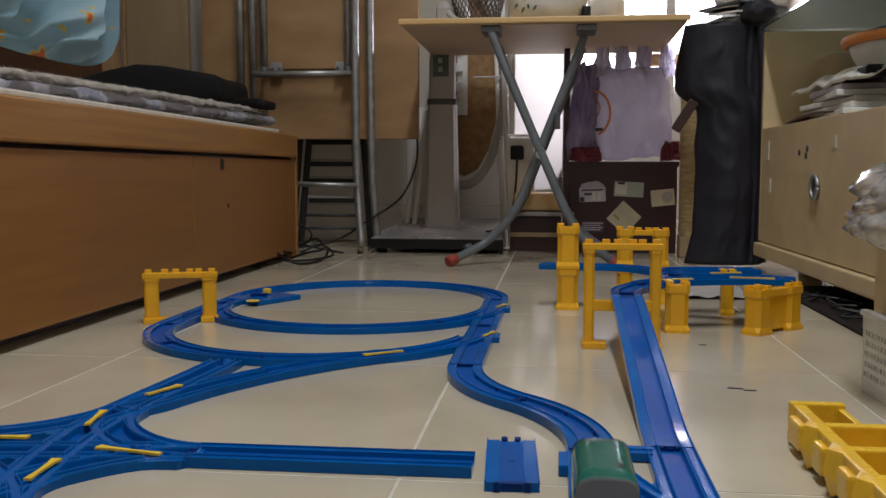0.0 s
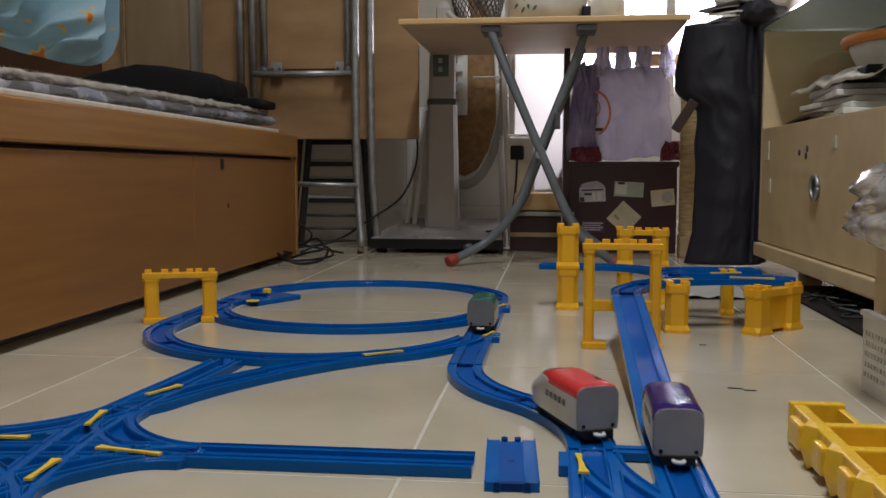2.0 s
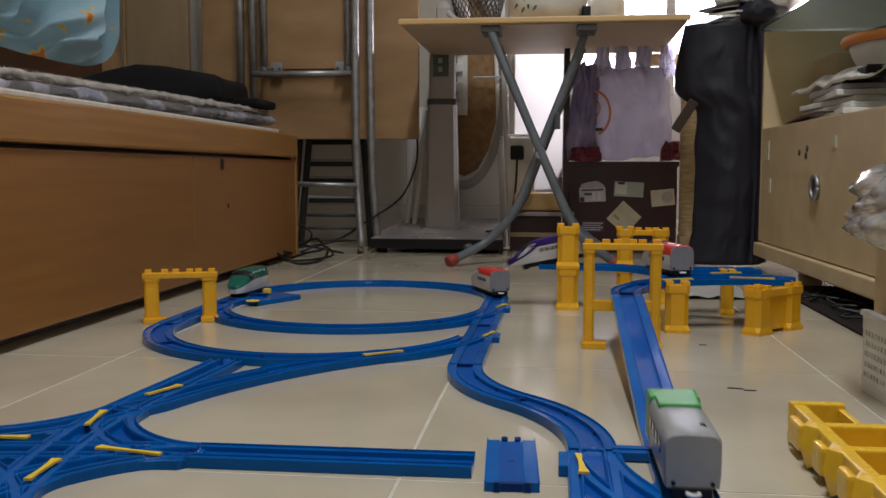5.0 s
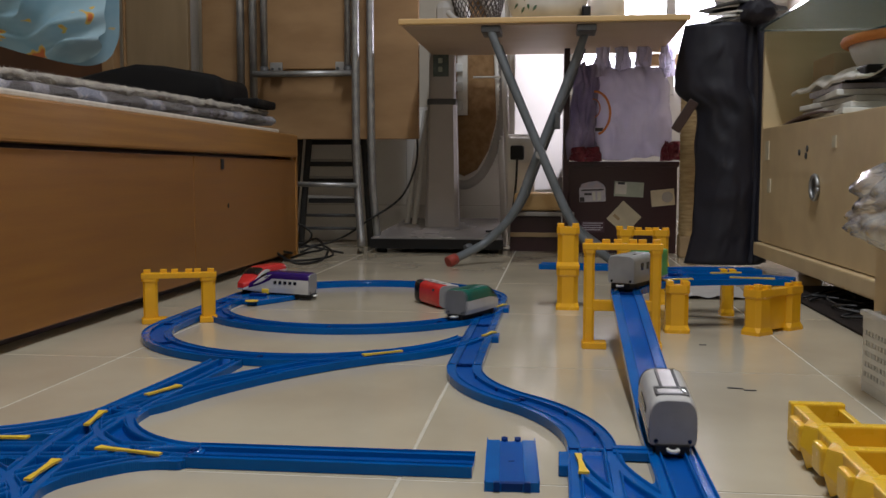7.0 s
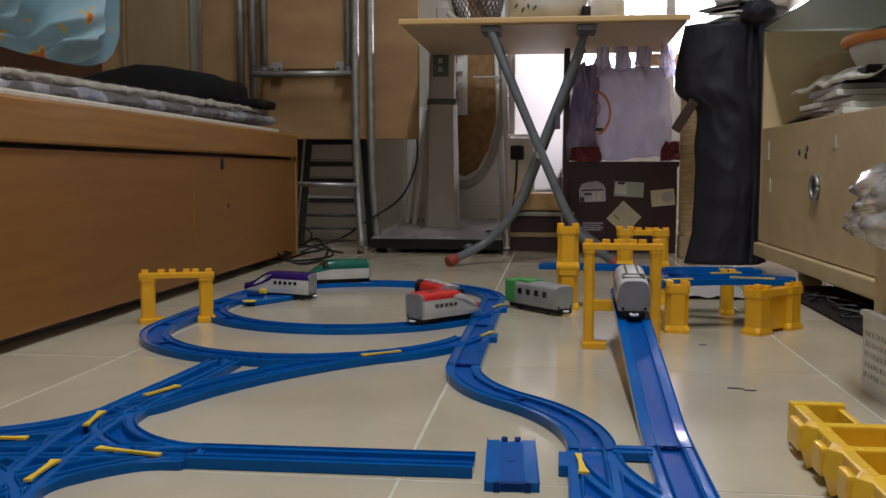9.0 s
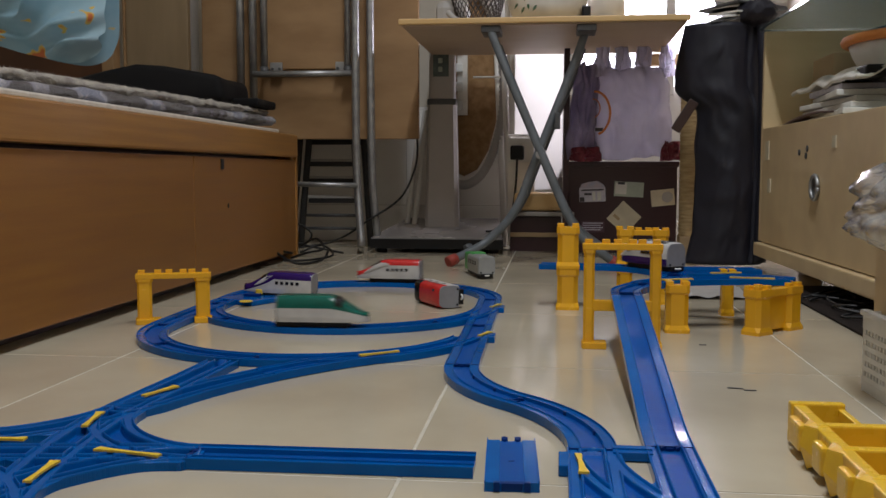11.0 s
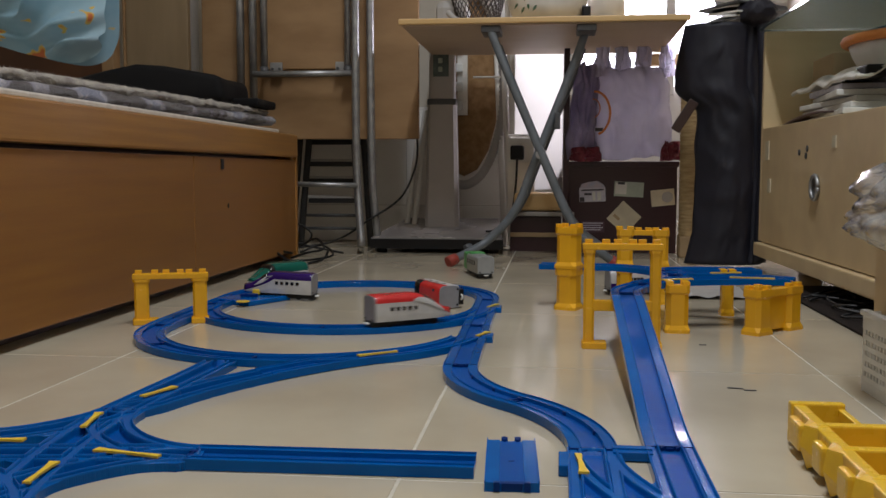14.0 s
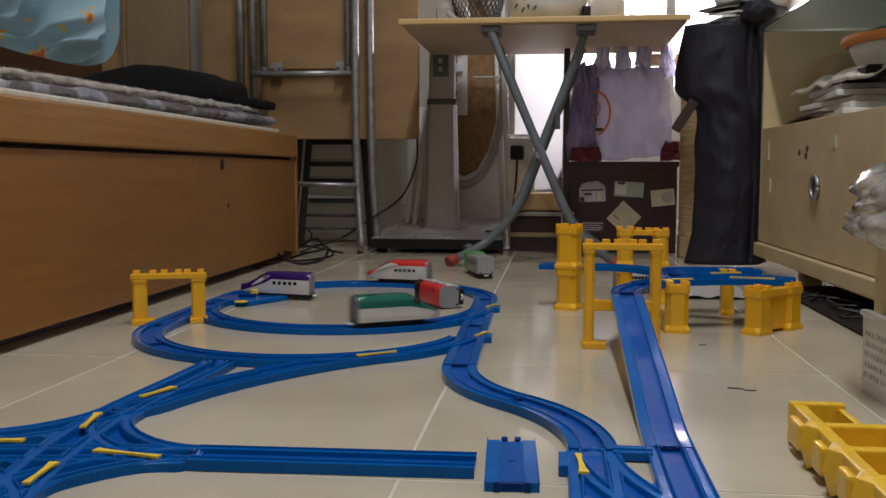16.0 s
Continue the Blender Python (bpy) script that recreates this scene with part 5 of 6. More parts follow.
    part("rim", bm, ORANGE_PRINT, bowl, "orange plastic rim")
    bm = bmesh.new()
    add_tube(bm, [(0.0, 0.0, 0.078), (0.0, 0.0, 0.092)], 0.135, 32, True, 0.11)
    part("lid", bm, GLASS_TOP, bowl, "clear domed lid")
    bm = grid_bm(40, 24, lambda u, v: (0.475 + 0.16 * v, 1.60 + 0.42 * u, 0.374 + 0.030 * (1 - (2 * v - 1) ** 2) * (0.5 + 0.5 * math.sin(3.1 * u)) + 0.014 * noise.noise(Vector((u * 6, v * 4, 2.0)))))
    shell(solid("white_folded_cloth", bm, SHEET, "rumpled off-white cloth on the paper pads", "cloth"), 0.006)
    solid("cardboard_carton", box_bm(0.54, 0.68, 1.97, 2.12, 0.313, 0.455, 0.004), CARD, "brown cardboard carton on the shelf", "carton")
    for k in range(5):
        solid("paper_pad", box_bm(-0.13, 0.10, -0.20 + 0.02 * k, 0.16 - 0.015 * k, 0, 0.010, 0.002, pose(0.61, 1.80 + 0.01 * (k % 3), 0.314 + 0.0115 * k, 0, 0, 5 * (k % 3) - 6)), PAPER if k != 4 else PAPER_LILAC, "pad of white paper lying on the shelf", "paper", "papers on the shelf")
    shell(solid("dark_card_sheet", grid_bm(16, 4, lambda u, v: (0.468 + 0.10 * v, 1.62 + 0.44 * u, 0.316 + 0.012 * math.sin(math.pi * u) + 0.004 * v)), material("mauve_brown_card", (0.12, 0.075, 0.075), 0.7), "thin mauve-brown card sheet bowed on the shelf front", "card"), 0.003)
    solid("black_gadget", box_bm(0.49, 0.53, 1.60, 1.72, 0.3725, 0.392, 0.005), BLACK, "small black gadget on the paper pile", "gadget")
    # thin dark sheet added on the tiles to paint the cabinet's shadow
    solid("cabinet_shadow_sheet", box_bm(0.408, 1.0, 1.02, 1.86, 0.0006, 0.0040, 0.001), material("painted_floor_shadow", (0.020, 0.014, 0.012), 0.8, colour2=(0.012, 0.009, 0.008), scale=30, bump=0.5, spec=0.2), "dark brown sheet painting the shadow under the cabinet", "mat")
    # dark clutter beneath
    for k in range(9):
        r = random.random
        x, y = 0.56 + 0.3 * r(), 1.15 + 0.75 * k / 8
        solid("stored_box", box_bm(-0.06, 0.06, -0.04, 0.04, 0.0042, 0.028 + 0.012 * r(), 0.003, pose(x, y, 0, 0, 0, 60 * r())), DARK_BROWN if k % 3 else GREY_DARK, "dark flat box stored under the cabinet", "box", "boxes under the cabinet")
    for k in range(4):
        pts = [(0.47 + 0.05 * math.cos(2.1 * j + k), 1.30 + 0.12 * k + 0.05 * math.sin(1.7 * j), 0.0065 + 0.01 * (j % 2)) for j in range(7)]
        solid("tangled_cable", tube_bm(bend(pts, 6), 0.002, 5), DARK_IRON, "tangled dark cable under the cabinet", "cable", "loose cables")
    # white lattice basket
    th = thing("white_basket", "white plastic lattice storage basket on the floor", "basket", pose(0.309, 0.985, 0, 0, 0, -88.0))
    W, D, H = 0.40, 0.26, 0.082
    for j in range(7):
        z0 = 0.0 + j * 0.0104
        part("band", box_bm(0, W, 0.0, 0.0022, z0, z0 + (0.0052 if j else 0.010), 0), WHITE_PLASTIC, th)
    for k in range(50):
        u = k * 0.0081
        part("rib", box_bm(u, u + 0.0040, 0.0004, 0.0026, 0.002, H - 0.004), WHITE_PLASTIC, th)
    part("rim_band", box_bm(-0.001, W, -0.0012, 0.003, H - 0.019, H - 0.004), WHITE_PLASTIC, th)
    part("rim", box_bm(-0.004, W, -0.004, 0.006, H - 0.006, H, 0.002), WHITE_PLASTIC, th)
    part("end_wall", box_bm(-0.003, 0.0, 0.0, D, 0.0, H - 0.002), WHITE_PLASTIC, th)
    part("back_wall", box_bm(0, W, D - 0.003, D, 0.0, H), WHITE_PLASTIC, th)
    part("bottom", box_bm(0, W, 0.003, D - 0.003, 0.0, 0.003), WHITE_PLASTIC, th)
    solid("white_carton", box_bm(0.325, 0.50, 0.62, 1.012, 0.004, 0.165, 0.004), MAPLE, "pale carton standing in the basket", "carton")
    # crinkled clear bag on top
    bm = bmesh.new()
    bmesh.ops.create_icosphere(bm, subdivisions=5, radius=1)
    for v in bm.verts:
        c = v.co.copy()
        tip = max(0.0, 1 - (c - Vector((-0.93, -0.2, -0.30))).length / 0.8)
        f = 1 + 0.18 * noise.noise(c * 1.7) + 0.24 * abs(noise.noise(c * 2.7)) - 0.05 * abs(noise.noise(c * 6.0)) + 0.36 * tip * tip + 0.07 * abs(math.sin(4.5 * math.atan2(c.z, c.y) + 3.0 * noise.noise(c * 1.4))) ** 3
        v.co = Vector((0.404 + 0.10 * c.x * f, 0.93 + 0.13 * c.y * f, 0.190 + 0.058 * c.z * f))
    ob = solid("clear_plastic_bag", bm, CLEAR_FILM, "crinkled clear plastic bag lying on the carton", "plastic bag", smooth=True)
    # dark scuffs on the tiles
    for x, y, a, L in ((0.183, 0.975, -10, 0.008), (0.196, 0.967, 6, 0.006), (0.187, 1.219, 0, 0.004)):
        solid("floor_scuff", box_bm(-L, L, -0.002, 0.002, 0.0003, 0.0008, 0, pose(x, y, 0, 0, 0, a)), INK, "dark scuff mark on the floor tile", "scuff")
    # dull paper bag lying under the deck
    solid("clear_film_sheet", grid_bm(24, 16, lambda u, v: (0.18 + 0.16 * u, 1.66 + 0.22 * v, 0.003 + 0.018 * abs(noise.noise(Vector((u * 4, v * 4, 1))))) ), GREY_PLASTIC, "crumpled pale plastic sheet on the floor", "plastic sheet")


# ---- toy trains ----
CAR_L, CAR_W = 0.122, 0.0185


def hull(stations, lo, hi, steps=14):
    """A lofted skin. stations: (x, half width, roof height, belt height); lo..hi: the share of the section (0 sill, 1 belt, 2 roof line)."""
    bm = bmesh.new()
    rings = []
    for x, w, top, belt in stations:
        right = []
        n = steps
        for k in range(n + 1):
            f = lo + (hi - lo) * k / n
            if f <= 1.0:
                z = 0.0095 + (belt - 0.0095) * f
                right.append((w * (0.95 + 0.05 * min(1, f * 3)), z))
            else:
                a = (f - 1.0) * math.pi / 2
                right.append((w * math.cos(a) ** 0.45 if a < math.pi / 2 - 0.01 else 0.0, belt + (top - belt) * math.sin(a) ** 0.75))
        if hi >= 2:
            pts = [(-a, b) for a, b in right] + [(a, b) for a, b in reversed(right)]
        else:
            pts = right
        rings.append((x, pts))
    return bm, rings


def loft(bm, rings, mirror=1):
    vr = [[bm.verts.new((x, mirror * u, z)) for u, z in pts] for x, pts in rings]
    for a, b in zip(vr, vr[1:]):
        for k in range(len(a) - 1):
            bm.faces.new((a[k], a[k + 1], b[k + 1], b[k])).smooth = True
    return vr


def stations_for(nose, top, belt, droop, tip):
    """nose: length of the pointed part."""
    L = CAR_L / 2
    out = [(-L, CAR_W * 0.97, top - 0.0015, belt), (-L + 0.003, CAR_W, top, belt)]
    x1 = L - nose
    for k in range(5):
        out.append((-L + 0.003 + (x1 + L - 0.003) * (k + 1) / 5, CAR_W, top, belt))
    for k in range(1, 11):
        f = k / 10
        drop = (3 * f * f - 2 * f ** 3)
        t = top - (top - 0.0215) * drop
        b = belt - (belt - tip) * f ** droop
        w = CAR_W * math.sqrt(max(0.10, 1 - f ** 3.2))
        out.append((x1 + nose * f, w, max(t, b + 0.001), b))
    return out


def train(name, label, side, upper, end, nose, top=0.0455, belt=0.029, stripe=None, windows=4, cab=TRAIN_BLACK, roof_kit=None, droop=1.5, window_z=None, cab_span=None, tip=0.0115, cab_low=1.16, window_run=None, window_size=0.0026):
    th = thing(name, label, "toy train", None, "toy trains")
    st = stations_for(nose, top, belt, droop, tip)
    wz = window_z or belt - 0.0060
    bm, rings = hull(st, 0.0, 1.0)
    for s in (1, -1):
        loft(bm, rings, s)
    n = len(st)
    # blunt tip and sill under the body
    x, w, t, b = st[-1]
    end_ring = [bm.verts.new((x + 0.0015 * (0.4 + 0.6 * math.sin(math.pi * k / 8)), w * math.cos(math.pi * k / 8), 0.0095 + (b - 0.0095) * (k > 0) * (k < 8) * 1.0)) for k in range(9)]
    bm.faces.new(end_ring)
    lo = [[bm.verts.new((x, s * w * 0.95, 0.0095)) for s in (1, -1)] for x, w, t, b in st]
    for a, b in zip(lo, lo[1:]):
        bm.faces.new((a[0], a[1], b[1], b[0]))
    body = part("body", bm, side, th)
    bm, rings = hull(st, 1.0, 2.0)
    skin = loft(bm, rings)
    bm.faces.new(skin[-1])
    roof = part("roof", bm, upper, th)
    # flat rear end
    bm = bmesh.new()
    x = -CAR_L / 2
    _, rg = hull(st[:1], 0.0, 2.0, 20)
    pts = rg[0][1]
    a = [bm.verts.new((x - 0.0018, u * 0.97, z)) for u, z in pts]
    b = [bm.verts.new((x + 0.001, u, z)) for u, z in pts]
    bm.faces.new(a)
    for k in range(len(a)):
        bm.faces.new((a[k], a[(k + 1) % len(a)], b[(k + 1) % len(a)], b[k]))
    back = part("rear_end", bm, end, th)
    for s in (-1, 1):
        part("rear_hole", disc_bm((x - 0.0019, s * 0.0125, 0.0125), "x", 0.0016, 0.0008, 10), TRAIN_BLACK, back)
    # chassis, coupling and wheels
    ch = part("chassis", box_bm(-CAR_L / 2 - 0.004, CAR_L / 2 - nose * 0.45, -0.0125, 0.0125, 0.0022, 0.0100, 0.001), BLACK, th, "black chassis")
    bm = bmesh.new()
    add_tube(bm, [(x - 0.0045 + 0.0038 * math.cos(2 * math.pi * k / 14), 0.0038 * math.sin(2 * math.pi * k / 14), 0.0066) for k in range(15)], 0.0016, 6)
    part("coupling", bm, WHITE_PLASTIC, ch, "white ring coupling")
    for u in (-0.038, 0.030):
        for s in (-1, 1):
            w = part("wheel", disc_bm((0, 0, 0), "y", 0.0058, 0.0030, 16), BLACK, th, "black plastic wheel")
            w.matrix_basis = pose(u, s * 0.0118, 0.0058)
    L = CAR_L / 2
    for k in range(windows):
        u = -L + 0.024 + k * (window_run or CAR_L - nose - 0.040) / max(1, windows - 1)
        for s in (-1, 1):
            part("window", box_bm(u - window_size, u + window_size, s * (CAR_W + 0.0002) - 0.0004, s * (CAR_W + 0.0002) + 0.0004, wz - window_size, wz + window_size), TRAIN_BLACK, body, "dark window")
    if stripe:
        for s in (-1, 1):
            part("stripe", box_bm(-L + 0.001, L - nose, s * (CAR_W + 0.0001) - 0.0003, s * (CAR_W + 0.0001) + 0.0003, belt - 0.0022, belt + 0.0002), stripe, body)
    # cab window on the nose
    if nose > 0.025:
        k = 0.40
        i = [j for j, q in enumerate(st) if q[0] >= L - nose * (1 - 0.16)][0]
        sub = [q for q in st if cab_span[0] <= q[0] <= cab_span[1]] if cab_span else st[i:i + 3]
        bm, rg = hull([(q[0], q[1] * 1.006 + 0.0003, q[2] + 0.0005, q[3]) for q in sub], cab_low, 2.0)
        loft(bm, rg)
        shell(part("cab_window", bm, cab, roof, "black windscreen"), 0.0006)
    else:
        part("windscreen", box_bm(L - nose * 0.25, L + 0.0006, -0.0135, 0.0135, 0.0255, 0.036, 0.001), cab, body, "black windscreen")
    part("roof_slot", box_bm(-L + 0.016, -L + 0.024, -0.0105, -0.0070, top - 0.0035, top + 0.0002), TRAIN_BLACK, roof)
    if roof_kit:
        part("roof_frame", box_bm(-L + 0.008, -L + 0.012, -0.0125, 0.0125, top - 0.0016, top + 0.0006, 0.0004), GREY_DARK, roof)
        part("roof_frame", box_bm(-L + 0.024, -L + 0.028, -0.0125, 0.0125, top - 0.0016, top + 0.0006, 0.0004), GREY_DARK, roof)
        for u in (-0.0115, 0.0115):
            part("roof_frame", box_bm(-L + 0.012, -L + 0.024, u - 0.0012, u + 0.0012, top - 0.0020, top + 0.0005, 0.0004), GREY_DARK, roof)
        part("roof_frame", box_bm(-L + 0.024, L - nose, -0.0078, -0.0054, top - 0.001, top + 0.0008, 0.0004), GREY_DARK, roof)
        part("roof_frame", box_bm(-L + 0.024, L - nose, 0.0054, 0.0078, top - 0.001, top + 0.0008, 0.0004), GREY_DARK, roof)
    return th


def skin_patch(st, x0, x1, span, side, proud=0.0006, n=16):
    """A thin painted field on a car's skin; span(f) gives its lower and upper share of the section along x0..x1."""
    rings = []
    for k in range(n + 1):
        f = k / n
        x = x0 + (x1 - x0) * f
        i = next((j for j in range(1, len(st)) if st[j][0] >= x), len(st) - 1)
        a, b = st[i - 1], st[i]
        m = (x - a[0]) / (b[0] - a[0])
        q = [a[c] + (b[c] - a[c]) * m for c in range(4)]
        lo, hi = span(f)
        rings += hull([(x, q[1] + proud, q[2] + proud, q[3])], lo, hi, 8)[1]
    bm = bmesh.new()
    loft(bm, rings, side)
    return bm


# ---- routes ----

def route(points):
    """A path with its running length: rows of (s, x, y, z)."""
    out, s = [], 0.0
    for p in points:
        v = Vector(p)
        if out:
            step = (v - out[-1][1]).length
            if step < 1e-5:
                continue
            s += step
        out.append((s, v))
    return out


def place(rt, s):
    if s <= 0:
        a, b = rt[0], rt[1]
    elif s >= rt[-1][0]:
        a, b = rt[-2], rt[-1]
    else:
        k = next(i for i in range(1, len(rt)) if rt[i][0] >= s)
        a, b = rt[k - 1], rt[k]
    return a[1] + (b[1] - a[1]) * ((s - a[0]) / (b[0] - a[0]))


GROOVE = 0.0068
flat = lambda run: [(p[0], p[1], GROOVE) for p in run]
LOOP_ONCE = flat(RUN_FAR) + flat(RUN_LEFT) + flat(RUN_NEAR) + flat(RUN_LOOP_RIGHT)
ROUTE_FLOOR = route([(0.030, -0.3, GROOVE)] + flat(RUN_S_OUT) + flat(RUN_S_BACK) + flat(RUN_RIGHT) + LOOP_ONCE * 3)
FLOOR_0 = 0.70
ROUTE_UP = route([(0.0895, -0.5, GROOVE), (0.0895, 0.40, GROOVE), (0.0895, 0.735, GROOVE)] + [(p[0], p[1], GROOVE + climb(p[1])) for p in RUN_UP] + [(p[0], p[1], GROOVE + DECK) for p in RUN_DECK])
UP_0 = 0.90
UP_END = ROUTE_UP[-1][0] - UP_0


def at(x, y, z, heading, pitch=0.0, roll=0.0):
    return pose(x, y, z, roll, -pitch, heading)


def on(rt, s):
    a, b = place(rt, s - 0.036), place(rt, s + 0.034)
    d = b - a
    c = (a + b) / 2
    return at(c.x, c.y, c.z, math.degrees(math.atan2(d.y, d.x)), math.degrees(math.atan2(d.z, math.hypot(d.x, d.y))))


def between(keys, t):
    """A smooth run through (time, length) keys."""
    if t <= keys[0][0]:
        return keys[0][1]
    for i in range(len(keys) - 1):
        (t0, a), (t1, b) = keys[i], keys[i + 1]
        if t <= t1:
            return a + (b - a) * (t - t0) / (t1 - t0)
    return keys[-1][1]


PIVOT = (0.0, 0.75)
SWING = [(0, 0), (6.6, 0), (7.0, 0.10), (8.0, 0.12), (8.5, 0.16), (9.0, 0.30), (9.2, 0.34), (11.3, 0.62), (12.0, 0.65), (12.5, 0.80), (13.0, 0.85), (14.0, 0.85), (14.5, 0.95), (15.0, 1.0), (16.0, 1.0)]


def swung(t):
    """How far the trains have nudged the floor layout round its near point."""
    a = 1.26 * between(SWING, t)
    return pose(PIVOT[0], PIVOT[1], 0, 0, 0, a) @ pose(-PIVOT[0], -PIVOT[1], 0)


def rows_floor(keys, t0, t1, step=0.1):
    n = round((t1 - t0) / step)
    return [(round(t0 + step * k, 3), swung(t0 + step * k) @ on(ROUTE_FLOOR, FLOOR_0 + between(keys, t0 + step * k))) for k in range(n + 1)]


def rows_up(keys, t0, t1, step=0.1):
    n = round((t1 - t0) / step)
    return [(round(t0 + step * k, 3), on(ROUTE_UP, UP_0 + between(keys, t0 + step * k))) for k in range(n + 1)]


# ---- build ----
room()
JOINT = joint_mesh()
TAB = mesh_of("rib_tab", box_bm(-0.0022, 0.0022, -0.0010, 0.0010, 0.0040, 0.0079, 0.0004), BLUE_DARK)
LAYOUT = layout()
ramp_line()
half_rail()
ARCH = portal("bridge_arch", pose(-0.540, 1.312, 0, 0, 0, 19), "low yellow plastic bridge arch standing over the blue rail", 0.0405, 0.073, 0.0112, False)
portal("bridge_arch", pose(0.0825, 1.185, 0), "tall yellow plastic portal carrying the raised blue rail", 0.0405, 0.131, 0.0075, True)
TOWER = tower(pose(0.020, 1.523, 0), 2, 0.0165, 0.018)
FAR_PIER = tower(pose(0.1150, 1.600, 0), 2, 0.0125, 0.012, "tall yellow bridge pier with a linked second post", 0.062)
for z in (0.0, 0.062):
    bm = bmesh.new()
    add_post(bm, 0.0125, 0.012, z, z + 0.062, pose(0.0580, 0, 0))
    part("second_post", bm, YELLOW, FAR_PIER)
bm = box_bm(0.010, 0.050, -0.007, 0.007, 0.114, 0.1225, 0.001)
teeth(bm, [(0.022, 0), (0.038, 0), (0.050, 0), (0.066, 0)], 0.1220)
part("link_beam", bm, YELLOW, FAR_PIER)
tower(pose(0.166, 1.318, 0), 1, 0.015, 0.014, "single yellow plastic bridge pier under the raised rail")
tower(pose(0.262, 1.485, 0), 1, 0.009, 0.012, "slim yellow plastic bridge pier under the raised rail")
double_pier(pose(0.2985, 1.338, 0, 0, 0, 44), "yellow double bridge pier with castle-like studs")
lying_girder()
bed()
bedding()
back_left()
folding_table()
back_right()
right_side()

GREEN = train("green_toy_train", "dark green and white bullet train car on the blue rail", TRAIN_WHITE, TRAIN_GREEN, TRAIN_DARK, 0.054, stripe=None, windows=0, tip=0.0165, belt=0.0285)
RED = train("red_toy_train", "red and white bullet train car on the blue rail", TRAIN_WHITE, TRAIN_RED, TRAIN_GREY, 0.060, windows=5, belt=0.0350, droop=1.1, tip=0.0125, window_z=0.0265, window_run=0.036, cab_span=(0.010, 0.036), cab_low=1.48)
PURPLE = train("purple_toy_train", "purple and white bullet train car with dark windows", TRAIN_WHITE, TRAIN_PURPLE, TRAIN_GREY, 0.056, windows=5, belt=0.0335, droop=0.75, tip=0.0105, window_run=0.036)
for s in (-1, 1):
    st = stations_for(0.056, 0.0455, 0.0335, 0.75, 0.0105)
    shell(part("nose_flash", skin_patch(st, 0.006, 0.040, lambda f: (1.30 - 0.16 * f - 0.13 * math.sin(math.pi * f), 1.30 - 0.16 * f + 0.16 * math.sin(math.pi * f)), s), TRAIN_WHITE, PURPLE, "white flash on the nose"), 0.0005)
    shell(part("flash_eye", skin_patch(st, 0.010, 0.020, lambda f: (1.27 - 0.05 * math.sin(math.pi * f), 1.27 + 0.06 * math.sin(math.pi * f)), s, 0.0010, 8), TRAIN_PURPLE, PURPLE, "dark ring in the flash"), 0.0004)
    st = stations_for(0.060, 0.0455, 0.0350, 1.1, 0.0125)
    shell(part("shoulder_band", skin_patch(st, -0.004, 0.046, lambda f: (0.98, 1.0 + 0.42 * math.sin(math.pi * min(1, f * 0.9 + 0.05)) ** 0.8), s), TRAIN_WHITE, RED, "white band sweeping over the shoulder"), 0.0005)
CRIMSON = train("crimson_toy_train", "crimson and white express train car with a black cab", TRAIN_WHITE, TRAIN_RED, TRAIN_GREY, 0.030, windows=3, belt=0.031, cab_span=(0.012, 0.050))
COMMUTER = train("commuter_toy_train", "silver-grey commuter train car with a bright green front", TRAIN_SILVER, TRAIN_SILVER, TRAIN_SILVER, 0.008, windows=4, belt=0.036, window_size=0.0044, window_run=0.060)
part("roof_cowl", box_bm(0.006, 0.035, -0.0150, 0.0150, 0.0440, 0.0475, 0.0015), TRAIN_LIME, COMMUTER, "bright green roof panel")
part("front_cowl", box_bm(0.034, 0.0622, -0.0187, 0.0187, 0.010, 0.0462, 0.003), TRAIN_LIME, COMMUTER, "bright green front end")
SILVER = train("white_toy_train", "white bullet train car with a purple skirt and grey roof frame", TRAIN_PURPLE, TRAIN_WHITE, TRAIN_GREY, 0.050, windows=6, belt=0.021, roof_kit=True, window_z=0.0285, tip=0.0175)


